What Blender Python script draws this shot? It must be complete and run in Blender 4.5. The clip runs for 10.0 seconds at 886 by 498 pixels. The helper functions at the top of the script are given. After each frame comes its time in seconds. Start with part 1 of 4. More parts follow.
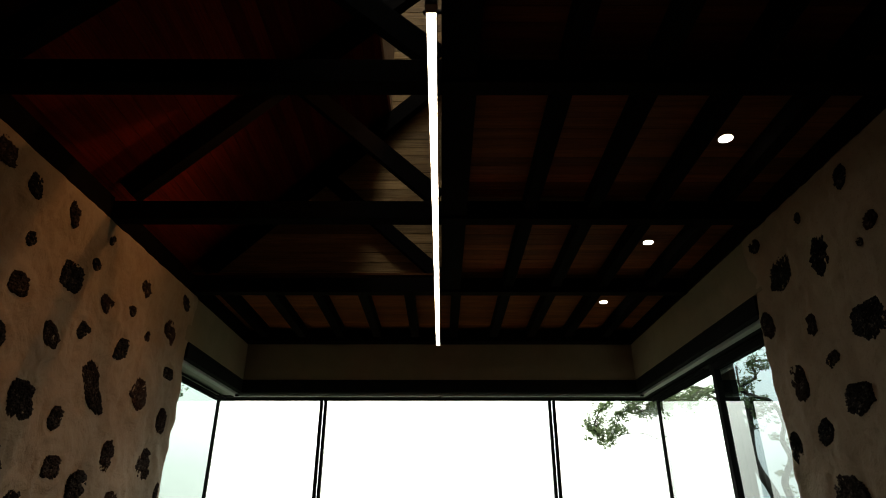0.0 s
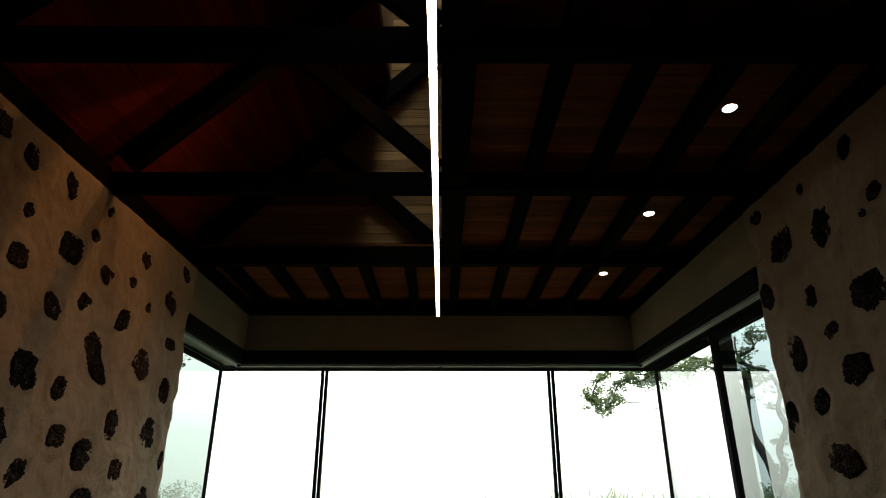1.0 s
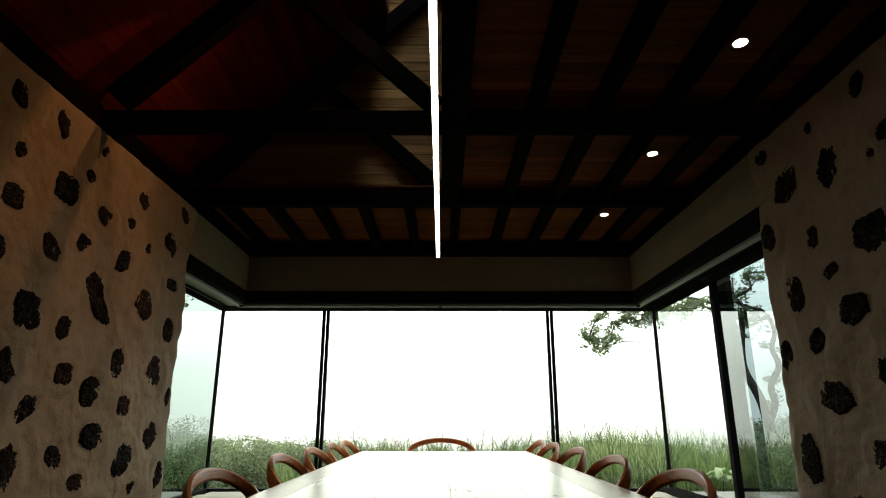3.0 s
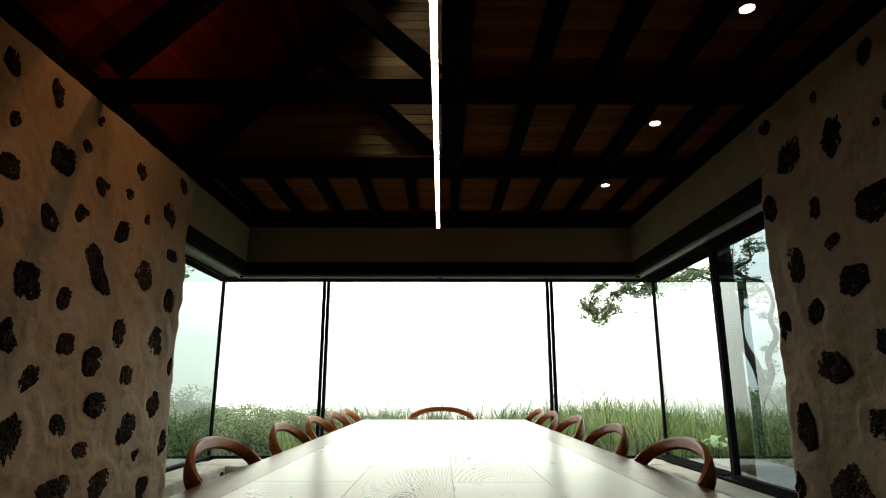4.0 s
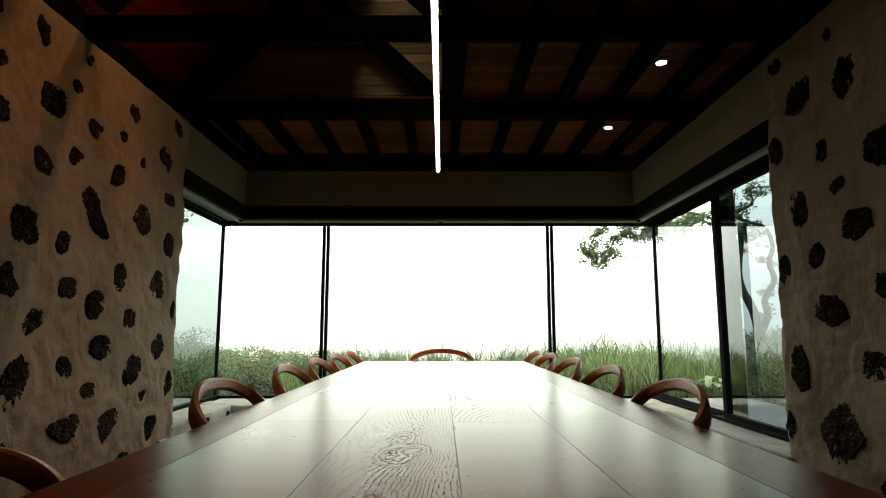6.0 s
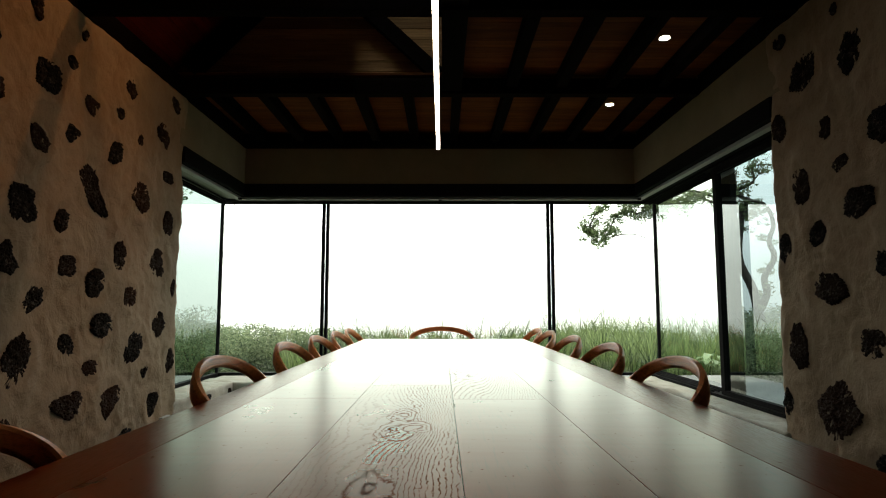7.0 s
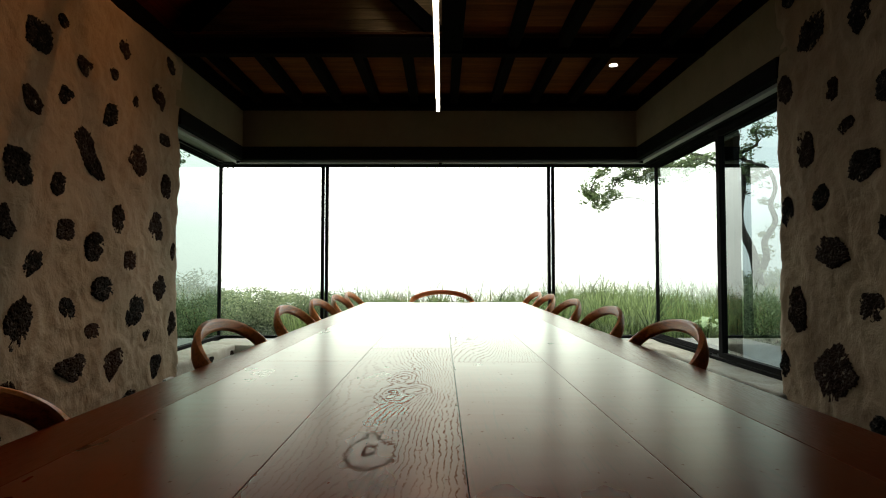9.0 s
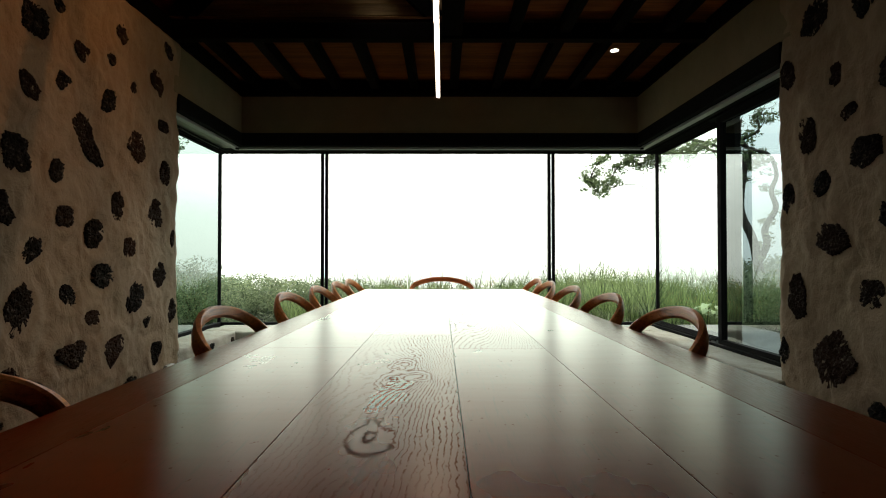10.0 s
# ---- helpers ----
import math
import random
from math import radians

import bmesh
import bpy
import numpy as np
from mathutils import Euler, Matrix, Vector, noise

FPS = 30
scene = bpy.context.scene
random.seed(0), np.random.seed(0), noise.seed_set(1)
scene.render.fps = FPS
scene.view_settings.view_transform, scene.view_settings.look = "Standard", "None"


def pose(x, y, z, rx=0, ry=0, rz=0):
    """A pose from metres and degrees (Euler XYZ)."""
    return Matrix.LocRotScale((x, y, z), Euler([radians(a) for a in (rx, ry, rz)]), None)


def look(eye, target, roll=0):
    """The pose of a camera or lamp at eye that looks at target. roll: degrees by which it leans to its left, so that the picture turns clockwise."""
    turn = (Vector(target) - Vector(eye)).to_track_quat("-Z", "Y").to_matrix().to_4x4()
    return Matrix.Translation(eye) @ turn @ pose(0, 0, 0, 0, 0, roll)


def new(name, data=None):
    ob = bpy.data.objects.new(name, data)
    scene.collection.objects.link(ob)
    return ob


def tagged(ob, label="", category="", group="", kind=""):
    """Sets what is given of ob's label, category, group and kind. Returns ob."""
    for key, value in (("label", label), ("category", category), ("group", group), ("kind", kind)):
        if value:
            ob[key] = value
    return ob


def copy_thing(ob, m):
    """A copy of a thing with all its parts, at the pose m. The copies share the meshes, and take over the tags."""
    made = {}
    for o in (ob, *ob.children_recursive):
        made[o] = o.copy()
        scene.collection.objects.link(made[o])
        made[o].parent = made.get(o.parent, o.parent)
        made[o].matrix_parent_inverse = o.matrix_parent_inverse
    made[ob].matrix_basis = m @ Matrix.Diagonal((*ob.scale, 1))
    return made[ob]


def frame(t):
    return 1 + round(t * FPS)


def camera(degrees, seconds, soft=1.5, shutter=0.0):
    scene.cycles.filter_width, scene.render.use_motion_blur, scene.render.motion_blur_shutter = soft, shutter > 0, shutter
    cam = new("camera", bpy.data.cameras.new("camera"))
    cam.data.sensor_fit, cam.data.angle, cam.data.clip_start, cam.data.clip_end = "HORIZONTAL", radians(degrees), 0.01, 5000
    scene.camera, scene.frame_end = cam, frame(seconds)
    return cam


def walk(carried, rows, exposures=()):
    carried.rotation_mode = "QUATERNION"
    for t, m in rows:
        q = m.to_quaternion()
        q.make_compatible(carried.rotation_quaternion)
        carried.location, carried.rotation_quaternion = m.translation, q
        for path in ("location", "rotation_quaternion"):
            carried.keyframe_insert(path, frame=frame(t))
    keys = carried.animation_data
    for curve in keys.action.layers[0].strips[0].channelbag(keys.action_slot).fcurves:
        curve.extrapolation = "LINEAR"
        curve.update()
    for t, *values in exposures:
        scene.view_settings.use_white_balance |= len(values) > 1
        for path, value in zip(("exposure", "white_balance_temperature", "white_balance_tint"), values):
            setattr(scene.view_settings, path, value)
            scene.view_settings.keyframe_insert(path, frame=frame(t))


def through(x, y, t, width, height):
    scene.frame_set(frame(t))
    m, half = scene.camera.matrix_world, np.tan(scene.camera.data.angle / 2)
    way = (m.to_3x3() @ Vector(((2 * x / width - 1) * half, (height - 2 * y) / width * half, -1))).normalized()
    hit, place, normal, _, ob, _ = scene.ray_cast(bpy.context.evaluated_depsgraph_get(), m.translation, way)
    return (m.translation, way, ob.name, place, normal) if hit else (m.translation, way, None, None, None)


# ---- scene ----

# ---------------------------------------------------------------- camera
cam = camera(73.77, 10.0, soft=1.1)
EYE_Z = 1.006
TILTS = ((0.0, 24.46), (0.5, 23.06), (1.0, 21.73), (1.5, 20.41), (2.0, 19.03), (2.5, 17.54), (4.0, 13.28), (4.5, 11.89),
         (5.0, 10.48), (5.5, 9.13), (7.0, 5.78), (7.5, 4.89), (8.0, 4.05), (8.5, 3.07), (9.0, 2.27), (9.5, 1.59), (10.0, 1.0))
# the lens stands 0.22 m above the head on which it tilts, a little behind its axis
rows = []
for t, tilt in TILTS:
    a = radians(tilt - 1.0)
    rows.append((t, pose(0.006 * a, -0.225 * a, EYE_Z - 0.08 * a * a, 90 + tilt + 0.55 * a * a, 0.0, -0.12)))
walk(cam, rows, exposures=((0.0, 0.0), (10.0, 0.0)))

# ---------------------------------------------------------------- light
world = bpy.data.worlds.new("overcast")
scene.world = world
world.use_nodes = True
wn = world.node_tree
wn.nodes.clear()
w_out = wn.nodes.new("ShaderNodeOutputWorld")
w_bg = wn.nodes.new("ShaderNodeBackground")
w_sky = wn.nodes.new("ShaderNodeTexSky")
w_sky.sky_type = "NISHITA"
w_sky.sun_disc = False
w_sky.sun_elevation = radians(66)
w_sky.sun_rotation = radians(180)
w_scale = wn.nodes.new("ShaderNodeVectorMath")
w_scale.operation = "SCALE"
w_scale.inputs["Scale"].default_value = 0.1
# a misty overcast dome, brighter overhead than at the horizon, dimmer over the valley below
w_tc = wn.nodes.new("ShaderNodeTexCoord")
w_sep = wn.nodes.new("ShaderNodeSeparateXYZ")
wn.links.new(w_tc.outputs["Generated"], w_sep.inputs[0])
w_rng = wn.nodes.new("ShaderNodeMapRange")
w_rng.inputs["From Min"].default_value = -1.0
w_rng.inputs["From Max"].default_value = 1.0
wn.links.new(w_sep.outputs["Z"], w_rng.inputs["Value"])
w_ramp = wn.nodes.new("ShaderNodeValToRGB")
stops = w_ramp.color_ramp.elements
stops.new(0.455), stops.new(0.47), stops.new(0.535), stops.new(0.60), stops.new(0.75)
for el, (place, value) in zip(stops, ((0.0, 0.03), (0.455, 0.06), (0.47, 0.38), (0.535, 0.50), (0.60, 0.88), (0.75, 1.12), (1.0, 1.2))):
    el.position, el.color = place, (value * 0.985, value, value * 0.92, 1)
wn.links.new(w_rng.outputs["Result"], w_ramp.inputs["Fac"])
w_mix = wn.nodes.new("ShaderNodeMix")
w_mix.data_type = "RGBA"
w_mix.inputs["Factor"].default_value = 0.96
wn.links.new(w_sky.outputs[0], w_scale.inputs[0])
wn.links.new(w_scale.outputs[0], w_mix.inputs["A"])
wn.links.new(w_ramp.outputs["Color"], w_mix.inputs["B"])
wn.links.new(w_mix.outputs["Result"], w_bg.inputs["Color"])
w_bg.inputs["Strength"].default_value = 3.9
wn.links.new(w_bg.outputs[0], w_out.inputs[0])

sun = new("sun", bpy.data.lights.new("sun", "SUN"))
sun.data.energy, sun.data.angle, sun.data.color = 1.5, radians(14), (1.0, 0.95, 0.88)
sun.matrix_world = look((0.4, -5.3, 12), (0, 0, 0))

STRIP_POWER = 10.0
DOWNLIGHT_POWER = 12.0
SPOT_WATTS = (50.0, 26.0)


# ---------------------------------------------------------------- materials
class Nodes:
    """A small builder of node materials."""

    def __init__(self, name):
        self.mat = bpy.data.materials.new(name)
        self.mat.use_nodes = True
        self.tree = self.mat.node_tree
        self.tree.nodes.clear()
        self.out = self.tree.nodes.new("ShaderNodeOutputMaterial")

    def add(self, kind, **inputs):
        node = self.tree.nodes.new(kind)
        for key, value in inputs.items():
            self.put(node, key.replace("_", " "), value)
        return node

    def put(self, node, key, value):
        socket = node.inputs[int(key[1:])] if key[0] == "#" else node.inputs[key]
        if isinstance(value, bpy.types.NodeSocket):
            self.tree.links.new(value, socket)
        else:
            socket.default_value = value

    def coords(self, scale=(1, 1, 1), space="Object", shift=None):
        tc = self.add("ShaderNodeTexCoord")
        mp = self.add("ShaderNodeMapping", Vector=tc.outputs[space], Scale=scale)
        if shift is not None:
            self.put(mp, "Location", shift)
        return mp.outputs[0]

    def noise(self, vec, scale, detail=4.0, rough=0.55, distortion=0.0):
        return self.add("ShaderNodeTexNoise", Vector=vec, Scale=scale, Detail=detail, Roughness=rough, Distortion=distortion).outputs["Fac"]

    def ramp(self, fac, *stops):
        node = self.add("ShaderNodeValToRGB", Fac=fac)
        els = node.color_ramp.elements
        while len(els) < len(stops):
            els.new(0.5)
        for el, (place, colour) in zip(els, stops):
            el.position = place
            el.color = (*colour, 1) if isinstance(colour, tuple) else (colour, colour, colour, 1)
        return node.outputs["Color"]

    def mix(self, fac, a, b, blend="MIX"):
        node = self.tree.nodes.new("ShaderNodeMix")
        node.data_type, node.blend_type = "RGBA", blend
        for key, value in (("Factor", fac), ("A", a), ("B", b)):
            if isinstance(value, tuple) and len(value) == 3:
                value = (*value, 1)
            self.put(node, key, value)
        return node.outputs["Result"]

    def maths(self, op, a, b=0.0):
        node = self.tree.nodes.new("ShaderNodeMath")
        node.operation = op
        self.put(node, "#0", a)
        self.put(node, "#1", b)
        return node.outputs[0]

    def bump(self, height, strength, distance, normal=None):
        node = self.add("ShaderNodeBump", Height=height, Strength=strength, Distance=distance)
        if normal is not None:
            self.put(node, "Normal", normal)
        return node.outputs[0]

    def surface(self, colour, rough, normal=None, metal=0.0, spec=0.5, coat=0.0, coat_rough=0.16):
        node = self.add("ShaderNodeBsdfPrincipled", Metallic=metal)
        if isinstance(colour, tuple) and len(colour) == 3:
            colour = (*colour, 1)
        self.put(node, "Base Color", colour)
        self.put(node, "Roughness", rough)
        self.put(node, "Specular IOR Level", spec)
        self.put(node, "Coat Weight", coat)
        self.put(node, "Coat Roughness", coat_rough)
        if normal is not None:
            self.put(node, "Normal", normal)
        self.tree.links.new(node.outputs[0], self.out.inputs[0])
        return self.mat


def piece_random(n, islands):
    if islands:
        return n.add("ShaderNodeNewGeometry").outputs["Random Per Island"]
    return n.add("ShaderNodeObjectInfo").outputs["Random"]


def wood(name, dark, light, along, rough=0.5, islands=True, grain=1.0, coat=0.0, spread=0.35, bump=0.25, spec=0.4):
    """Sawn or planed wood whose grain runs along one axis; each piece has its own tone and figure."""
    n = Nodes(name)
    rnd = piece_random(n, islands)
    tc = n.add("ShaderNodeTexCoord")
    shift = n.add("ShaderNodeCombineXYZ", X=n.maths("MULTIPLY", rnd, 37.0), Y=n.maths("MULTIPLY", rnd, 53.0), Z=n.maths("MULTIPLY", rnd, 71.0))
    vec = n.add("ShaderNodeVectorMath")
    n.put(vec, "#0", tc.outputs["Object"])
    n.put(vec, "#1", shift.outputs[0])
    scale = [7.0, 7.0, 7.0]
    scale["xyz".index(along)] = 0.6
    fine = [90.0, 90.0, 90.0]
    fine["xyz".index(along)] = 2.5
    m1 = n.add("ShaderNodeMapping", Vector=vec.outputs[0], Scale=scale).outputs[0]
    m2 = n.add("ShaderNodeMapping", Vector=vec.outputs[0], Scale=fine).outputs[0]
    figure = n.noise(m1, 1.6, 5.0, 0.6, 1.2)
    rings = n.maths("FRACT", n.maths("MULTIPLY", figure, 9.0 * grain))
    pores = n.noise(m2, 1.0, 3.0, 0.6)
    base = n.mix(n.ramp(figure, (0.3, 0.0), (0.7, 1.0)), dark, light)
    base = n.mix(n.maths("MULTIPLY", n.ramp(rings, (0.0, 1.0), (0.25, 0.0), (1.0, 0.3)), 0.35), base, tuple(c * 0.45 for c in dark))
    base = n.mix(n.maths("MULTIPLY", n.ramp(pores, (0.35, 1.0), (0.5, 0.0)), 0.5), base, tuple(c * 0.4 for c in dark))
    tone = n.maths("ADD", n.maths("MULTIPLY", rnd, spread * 2), 1.0 - spread)
    tint = n.add("ShaderNodeCombineXYZ", X=tone, Y=tone, Z=tone)
    base = n.mix(1.0, base, tint.outputs[0], "MULTIPLY")
    height = n.mix(0.5, rings, pores)
    return n.surface(base, n.maths("ADD", rough - 0.08, n.maths("MULTIPLY", pores, 0.16)), n.bump(height, bump, 0.002), coat=coat, spec=spec)


def table_wood(name, knots, figure=0.0, brushed=0.0, gain=1.38, rough=0.255, arched=False):
    """Oiled oak of a table top. Knots (x, y, half width, half length, swell) bend the grain round them like contour lines."""
    n = Nodes(name)
    tc = n.add("ShaderNodeTexCoord").outputs["Object"]
    at = n.add("ShaderNodeSeparateXYZ", Vector=tc)
    x, y = at.outputs[0], at.outputs[1]
    rnd = piece_random(n, False)
    shift = n.add("ShaderNodeCombineXYZ", X=n.maths("MULTIPLY", rnd, 3.7), Y=n.maths("MULTIPLY", rnd, 5.3), Z=0.0)
    moved = n.add("ShaderNodeVectorMath")
    n.put(moved, "#0", tc)
    n.put(moved, "#1", shift.outputs[0])

    def spread(sx, sy, detail=3.0):
        return n.noise(n.add("ShaderNodeMapping", Vector=moved.outputs[0], Scale=(sx, sy, 1.0)).outputs[0], 1.0, detail, 0.6)

    slow, wob, zig = spread(4.0, 1.3, 2.0), spread(26.0, 14.0), spread(42.0, 30.0, 2.0)
    field = n.maths("ADD", n.maths("MULTIPLY", x, 4.5), n.maths("ADD", n.maths("MULTIPLY", slow, 0.45), n.maths("ADD", n.maths("MULTIPLY", wob, 0.085), n.maths("MULTIPLY", zig, 0.05))))
    contour, clear, cluster = 0.0, 1.0, 0.0
    for kx, ky, rx, ry, swell in knots:
        dx = n.maths("DIVIDE", n.maths("SUBTRACT", n.maths("ADD", x, n.maths("MULTIPLY", wob, 0.03)), kx + 0.015), rx * 1.9)
        dy = n.maths("DIVIDE", n.maths("SUBTRACT", n.maths("ADD", y, n.maths("MULTIPLY", wob, 0.07)), ky + 0.035), ry * 1.9)
        rr = n.maths("ADD", n.maths("MULTIPLY", dx, dx), n.maths("MULTIPLY", dy, dy))
        bell = n.maths("POWER", 2.718, n.maths("MULTIPLY", rr, -0.8))
        field = n.maths("ADD", field, n.maths("MULTIPLY", bell, -swell))
        rad = n.maths("ADD", n.maths("MULTIPLY", n.maths("SQRT", rr), 1.9), n.maths("ADD", n.maths("MULTIPLY", n.maths("SUBTRACT", wob, 0.5), 0.9), n.maths("MULTIPLY", n.maths("SUBTRACT", zig, 0.5), 0.5)))
        for at_rad, thick in ((0.95, 0.14), (0.27, 0.16)) if 0.03 < rx < 0.04 else ():
            contour = n.maths("MAXIMUM", contour, n.ramp(n.maths("ABSOLUTE", n.maths("SUBTRACT", rad, at_rad)), (0.0, 1.0), (thick, 0.0)))
        if 0.03 < rx < 0.04:
            clear = n.maths("MULTIPLY", clear, n.ramp(rad, (0.95, 0.0), (1.15, 1.0)))
        if rx < 0.03:   # small knots grow into one cluster
            cluster = n.maths("ADD", cluster, n.maths("POWER", 2.718, n.maths("MULTIPLY", rr, -2.0)))
    if cluster:
        ragged = n.maths("MULTIPLY", cluster, n.maths("ADD", 1.0, n.maths("ADD", n.maths("MULTIPLY", n.maths("SUBTRACT", wob, 0.5), 2.0), n.maths("MULTIPLY", n.maths("SUBTRACT", zig, 0.5), 1.0))))
        for level, thick in ((0.95, 0.12), (0.60, 0.085), (0.28, 0.05)):
            contour = n.maths("MAXIMUM", contour, n.ramp(n.maths("ABSOLUTE", n.maths("SUBTRACT", ragged, level)), (0.0, 1.0), (thick, 0.0)))
        clear = n.maths("MULTIPLY", clear, n.ramp(ragged, (0.27, 1.0), (0.33, 0.0)))
    ring = n.maths("FRACT", n.maths("MULTIPLY", field, 20.0))
    line = n.ramp(ring, (0.0, 0.9), (0.10, 1.0), (0.26, 0.0), (0.92, 0.0), (1.0, 0.9))
    dash = n.ramp(spread(130.0, 60.0), (0.36, 0.0), (0.54, 1.0))
    patchy = n.ramp(spread(9.0, 2.2, 2.0), (0.34, 0.35), (0.52, 1.0))
    if knots and not arched:
        k0 = knots[0][0]
        patchy = n.maths("MULTIPLY", patchy, n.ramp(n.maths("ADD", n.maths("MULTIPLY", n.maths("SUBTRACT", x, k0), 4.0), n.maths("MULTIPLY", slow, 0.9)), (0.26, 0.24), (0.50, 1.0)))
    line = n.maths("MULTIPLY", line, clear)
    groove = n.maths("MULTIPLY", n.maths("MULTIPLY", line, dash), n.maths("MULTIPLY", patchy, figure))
    groove = n.maths("MAXIMUM", groove, n.maths("MULTIPLY", contour, n.maths("MULTIPLY", n.maths("ADD", 0.42, n.maths("MULTIPLY", n.ramp(spread(120.0, 48.0), (0.34, 0.0), (0.48, 1.0)), 0.58)), figure)))
    pores = spread(190.0, 11.0)
    faint = n.maths("MULTIPLY", n.ramp(pores, (0.56, 0.0), (0.70, 1.0)), 0.45)
    streaks = n.ramp(spread(260.0, 26.0, 5.0), (0.40, 1.0), (0.58, 0.0))
    carved = groove
    groove = n.maths("MAXIMUM", groove, n.maths("MULTIPLY", streaks, 0.55 * brushed))
    specks = n.ramp(spread(75.0, 50.0, 2.0), (0.70, 0.0), (0.76, 1.0))   # small dents and pin knots
    groove = n.maths("MAXIMUM", groove, n.maths("MULTIPLY", specks, 0.6))
    cloud = spread(3.0, 1.7, 4.0)
    col = n.mix(n.ramp(slow, (0.3, 0.0), (0.7, 1.0)), (0.22, 0.018, 0.0035), (0.29, 0.029, 0.006))
    col = n.mix(n.maths("MULTIPLY", n.ramp(cloud, (0.4, 0.0), (0.7, 1.0)), 0.4), col, (0.31, 0.048, 0.012))
    col = n.mix(n.maths("MULTIPLY", groove, 0.85), col, (0.15, 0.045, 0.016))
    col = n.mix(faint, col, (0.10, 0.02, 0.006))
    relief = n.bump(n.mix(0.5, n.maths("MULTIPLY", streaks, brushed), n.maths("MULTIPLY", carved, -1.0)), 0.25 + 0.8 * brushed, 0.0012)
    waves = n.bump(n.mix(0.5, cloud, spread(22.0, 26.0)), 0.07, 0.01, relief)
    matt = n.add("ShaderNodeBsdfDiffuse", Color=col, Normal=relief)
    sheen = n.add("ShaderNodeBsdfGlossy", Color=n.mix(n.maths("MULTIPLY", groove, 0.8), (0.90, 0.22, 0.06), (0.12, 0.035, 0.012)), Roughness=0.32, Normal=relief)
    body = n.add("ShaderNodeMixShader", Fac=0.085)   # the wood under the oil has a broad reddish sheen of its own
    n.put(body, "#1", matt.outputs[0])
    n.put(body, "#2", sheen.outputs[0])
    shine = n.add("ShaderNodeBsdfGlossy", Color=(0.93, 1.0, 0.91, 1), Normal=waves)
    shine.distribution = "BECKMANN"
    # plane marks across the boards spread the gloss along the table, not across it
    n.put(shine, "Anisotropy", 0.22)
    n.put(shine, "Tangent", n.add("ShaderNodeCombineXYZ", X=1.0, Y=0.0, Z=0.0).outputs[0])
    n.put(shine, "Roughness", n.maths("ADD", rough, n.maths("MULTIPLY", cloud, 0.05)))
    # medullary rays and smears across the boards dull the oil a little
    rays = n.maths("ADD", 0.84, n.maths("MULTIPLY", n.mix(0.5, spread(5.0, 34.0, 5.0), spread(1.6, 7.0, 5.0)), 0.32))
    gain = n.maths("MULTIPLY", rays, gain)
    share = n.maths("MULTIPLY", n.maths("POWER", n.add("ShaderNodeFresnel", IOR=1.36).outputs[0], 1.12), n.maths("SUBTRACT", gain, n.maths("MULTIPLY", groove, n.maths("MULTIPLY", gain, 0.97))))
    both = n.add("ShaderNodeMixShader", Fac=share)
    n.put(both, "#1", body.outputs[0])
    n.put(both, "#2", shine.outputs[0])
    n.tree.links.new(both.outputs[0], n.out.inputs[0])
    return n.mat


def plaster(name, base, stain, relief=0.6, fine=1.0, veins=0.0):
    """Hand-trowelled lime render with stains and small pits."""
    n = Nodes(name)
    v = n.coords()
    big = n.noise(v, 1.3, 4.0, 0.6, 0.4)
    mid = n.noise(n.coords((1, 1, 0.85)), 5.0, 6.0, 0.6, 0.3)
    small = n.noise(v, 60.0, 4.0, 0.6)
    runs = n.noise(n.coords((9, 9, 0.8)), 1.4, 3.0, 0.6, 0.5)
    col = n.mix(n.ramp(big, (0.35, 0.0), (0.7, 1.0)), base, tuple(c * f for c, f in zip(base, (0.86, 0.82, 0.76))))
    col = n.mix(n.maths("MULTIPLY", n.ramp(mid, (0.42, 0.0), (0.72, 1.0)), 0.7), col, stain)
    col = n.mix(n.maths("MULTIPLY", n.ramp(runs, (0.55, 0.0), (0.75, 1.0)), 0.03), col, tuple(c * 0.55 for c in stain))
    col = n.mix(n.maths("MULTIPLY", n.ramp(small, (0.3, 1.0), (0.42, 0.0)), 0.3), col, tuple(c * 0.5 for c in stain))
    ridge = n.maths("ABSOLUTE", n.maths("SUBTRACT", n.noise(n.coords((1.0, 1.0, 0.8)), 5.5, 2.0, 0.5, 0.9), 0.5))
    ridge = n.maths("MULTIPLY", n.ramp(ridge, (0.0, 1.0), (0.10, 0.0)), n.ramp(big, (0.45, 0.0), (0.6, 1.0)))
    if veins:
        col = n.mix(n.maths("MULTIPLY", ridge, veins), col, tuple(min(1.0, c * 1.45) for c in base))
    nb = n.bump(mid, relief, 0.04)
    nb = n.bump(ridge, 0.18 * relief, 0.01, nb)
    nb = n.bump(small, 0.35 * fine, 0.004, nb)
    return n.surface(col, n.maths("ADD", 0.78, n.maths("MULTIPLY", small, 0.15)), nb, spec=0.25)


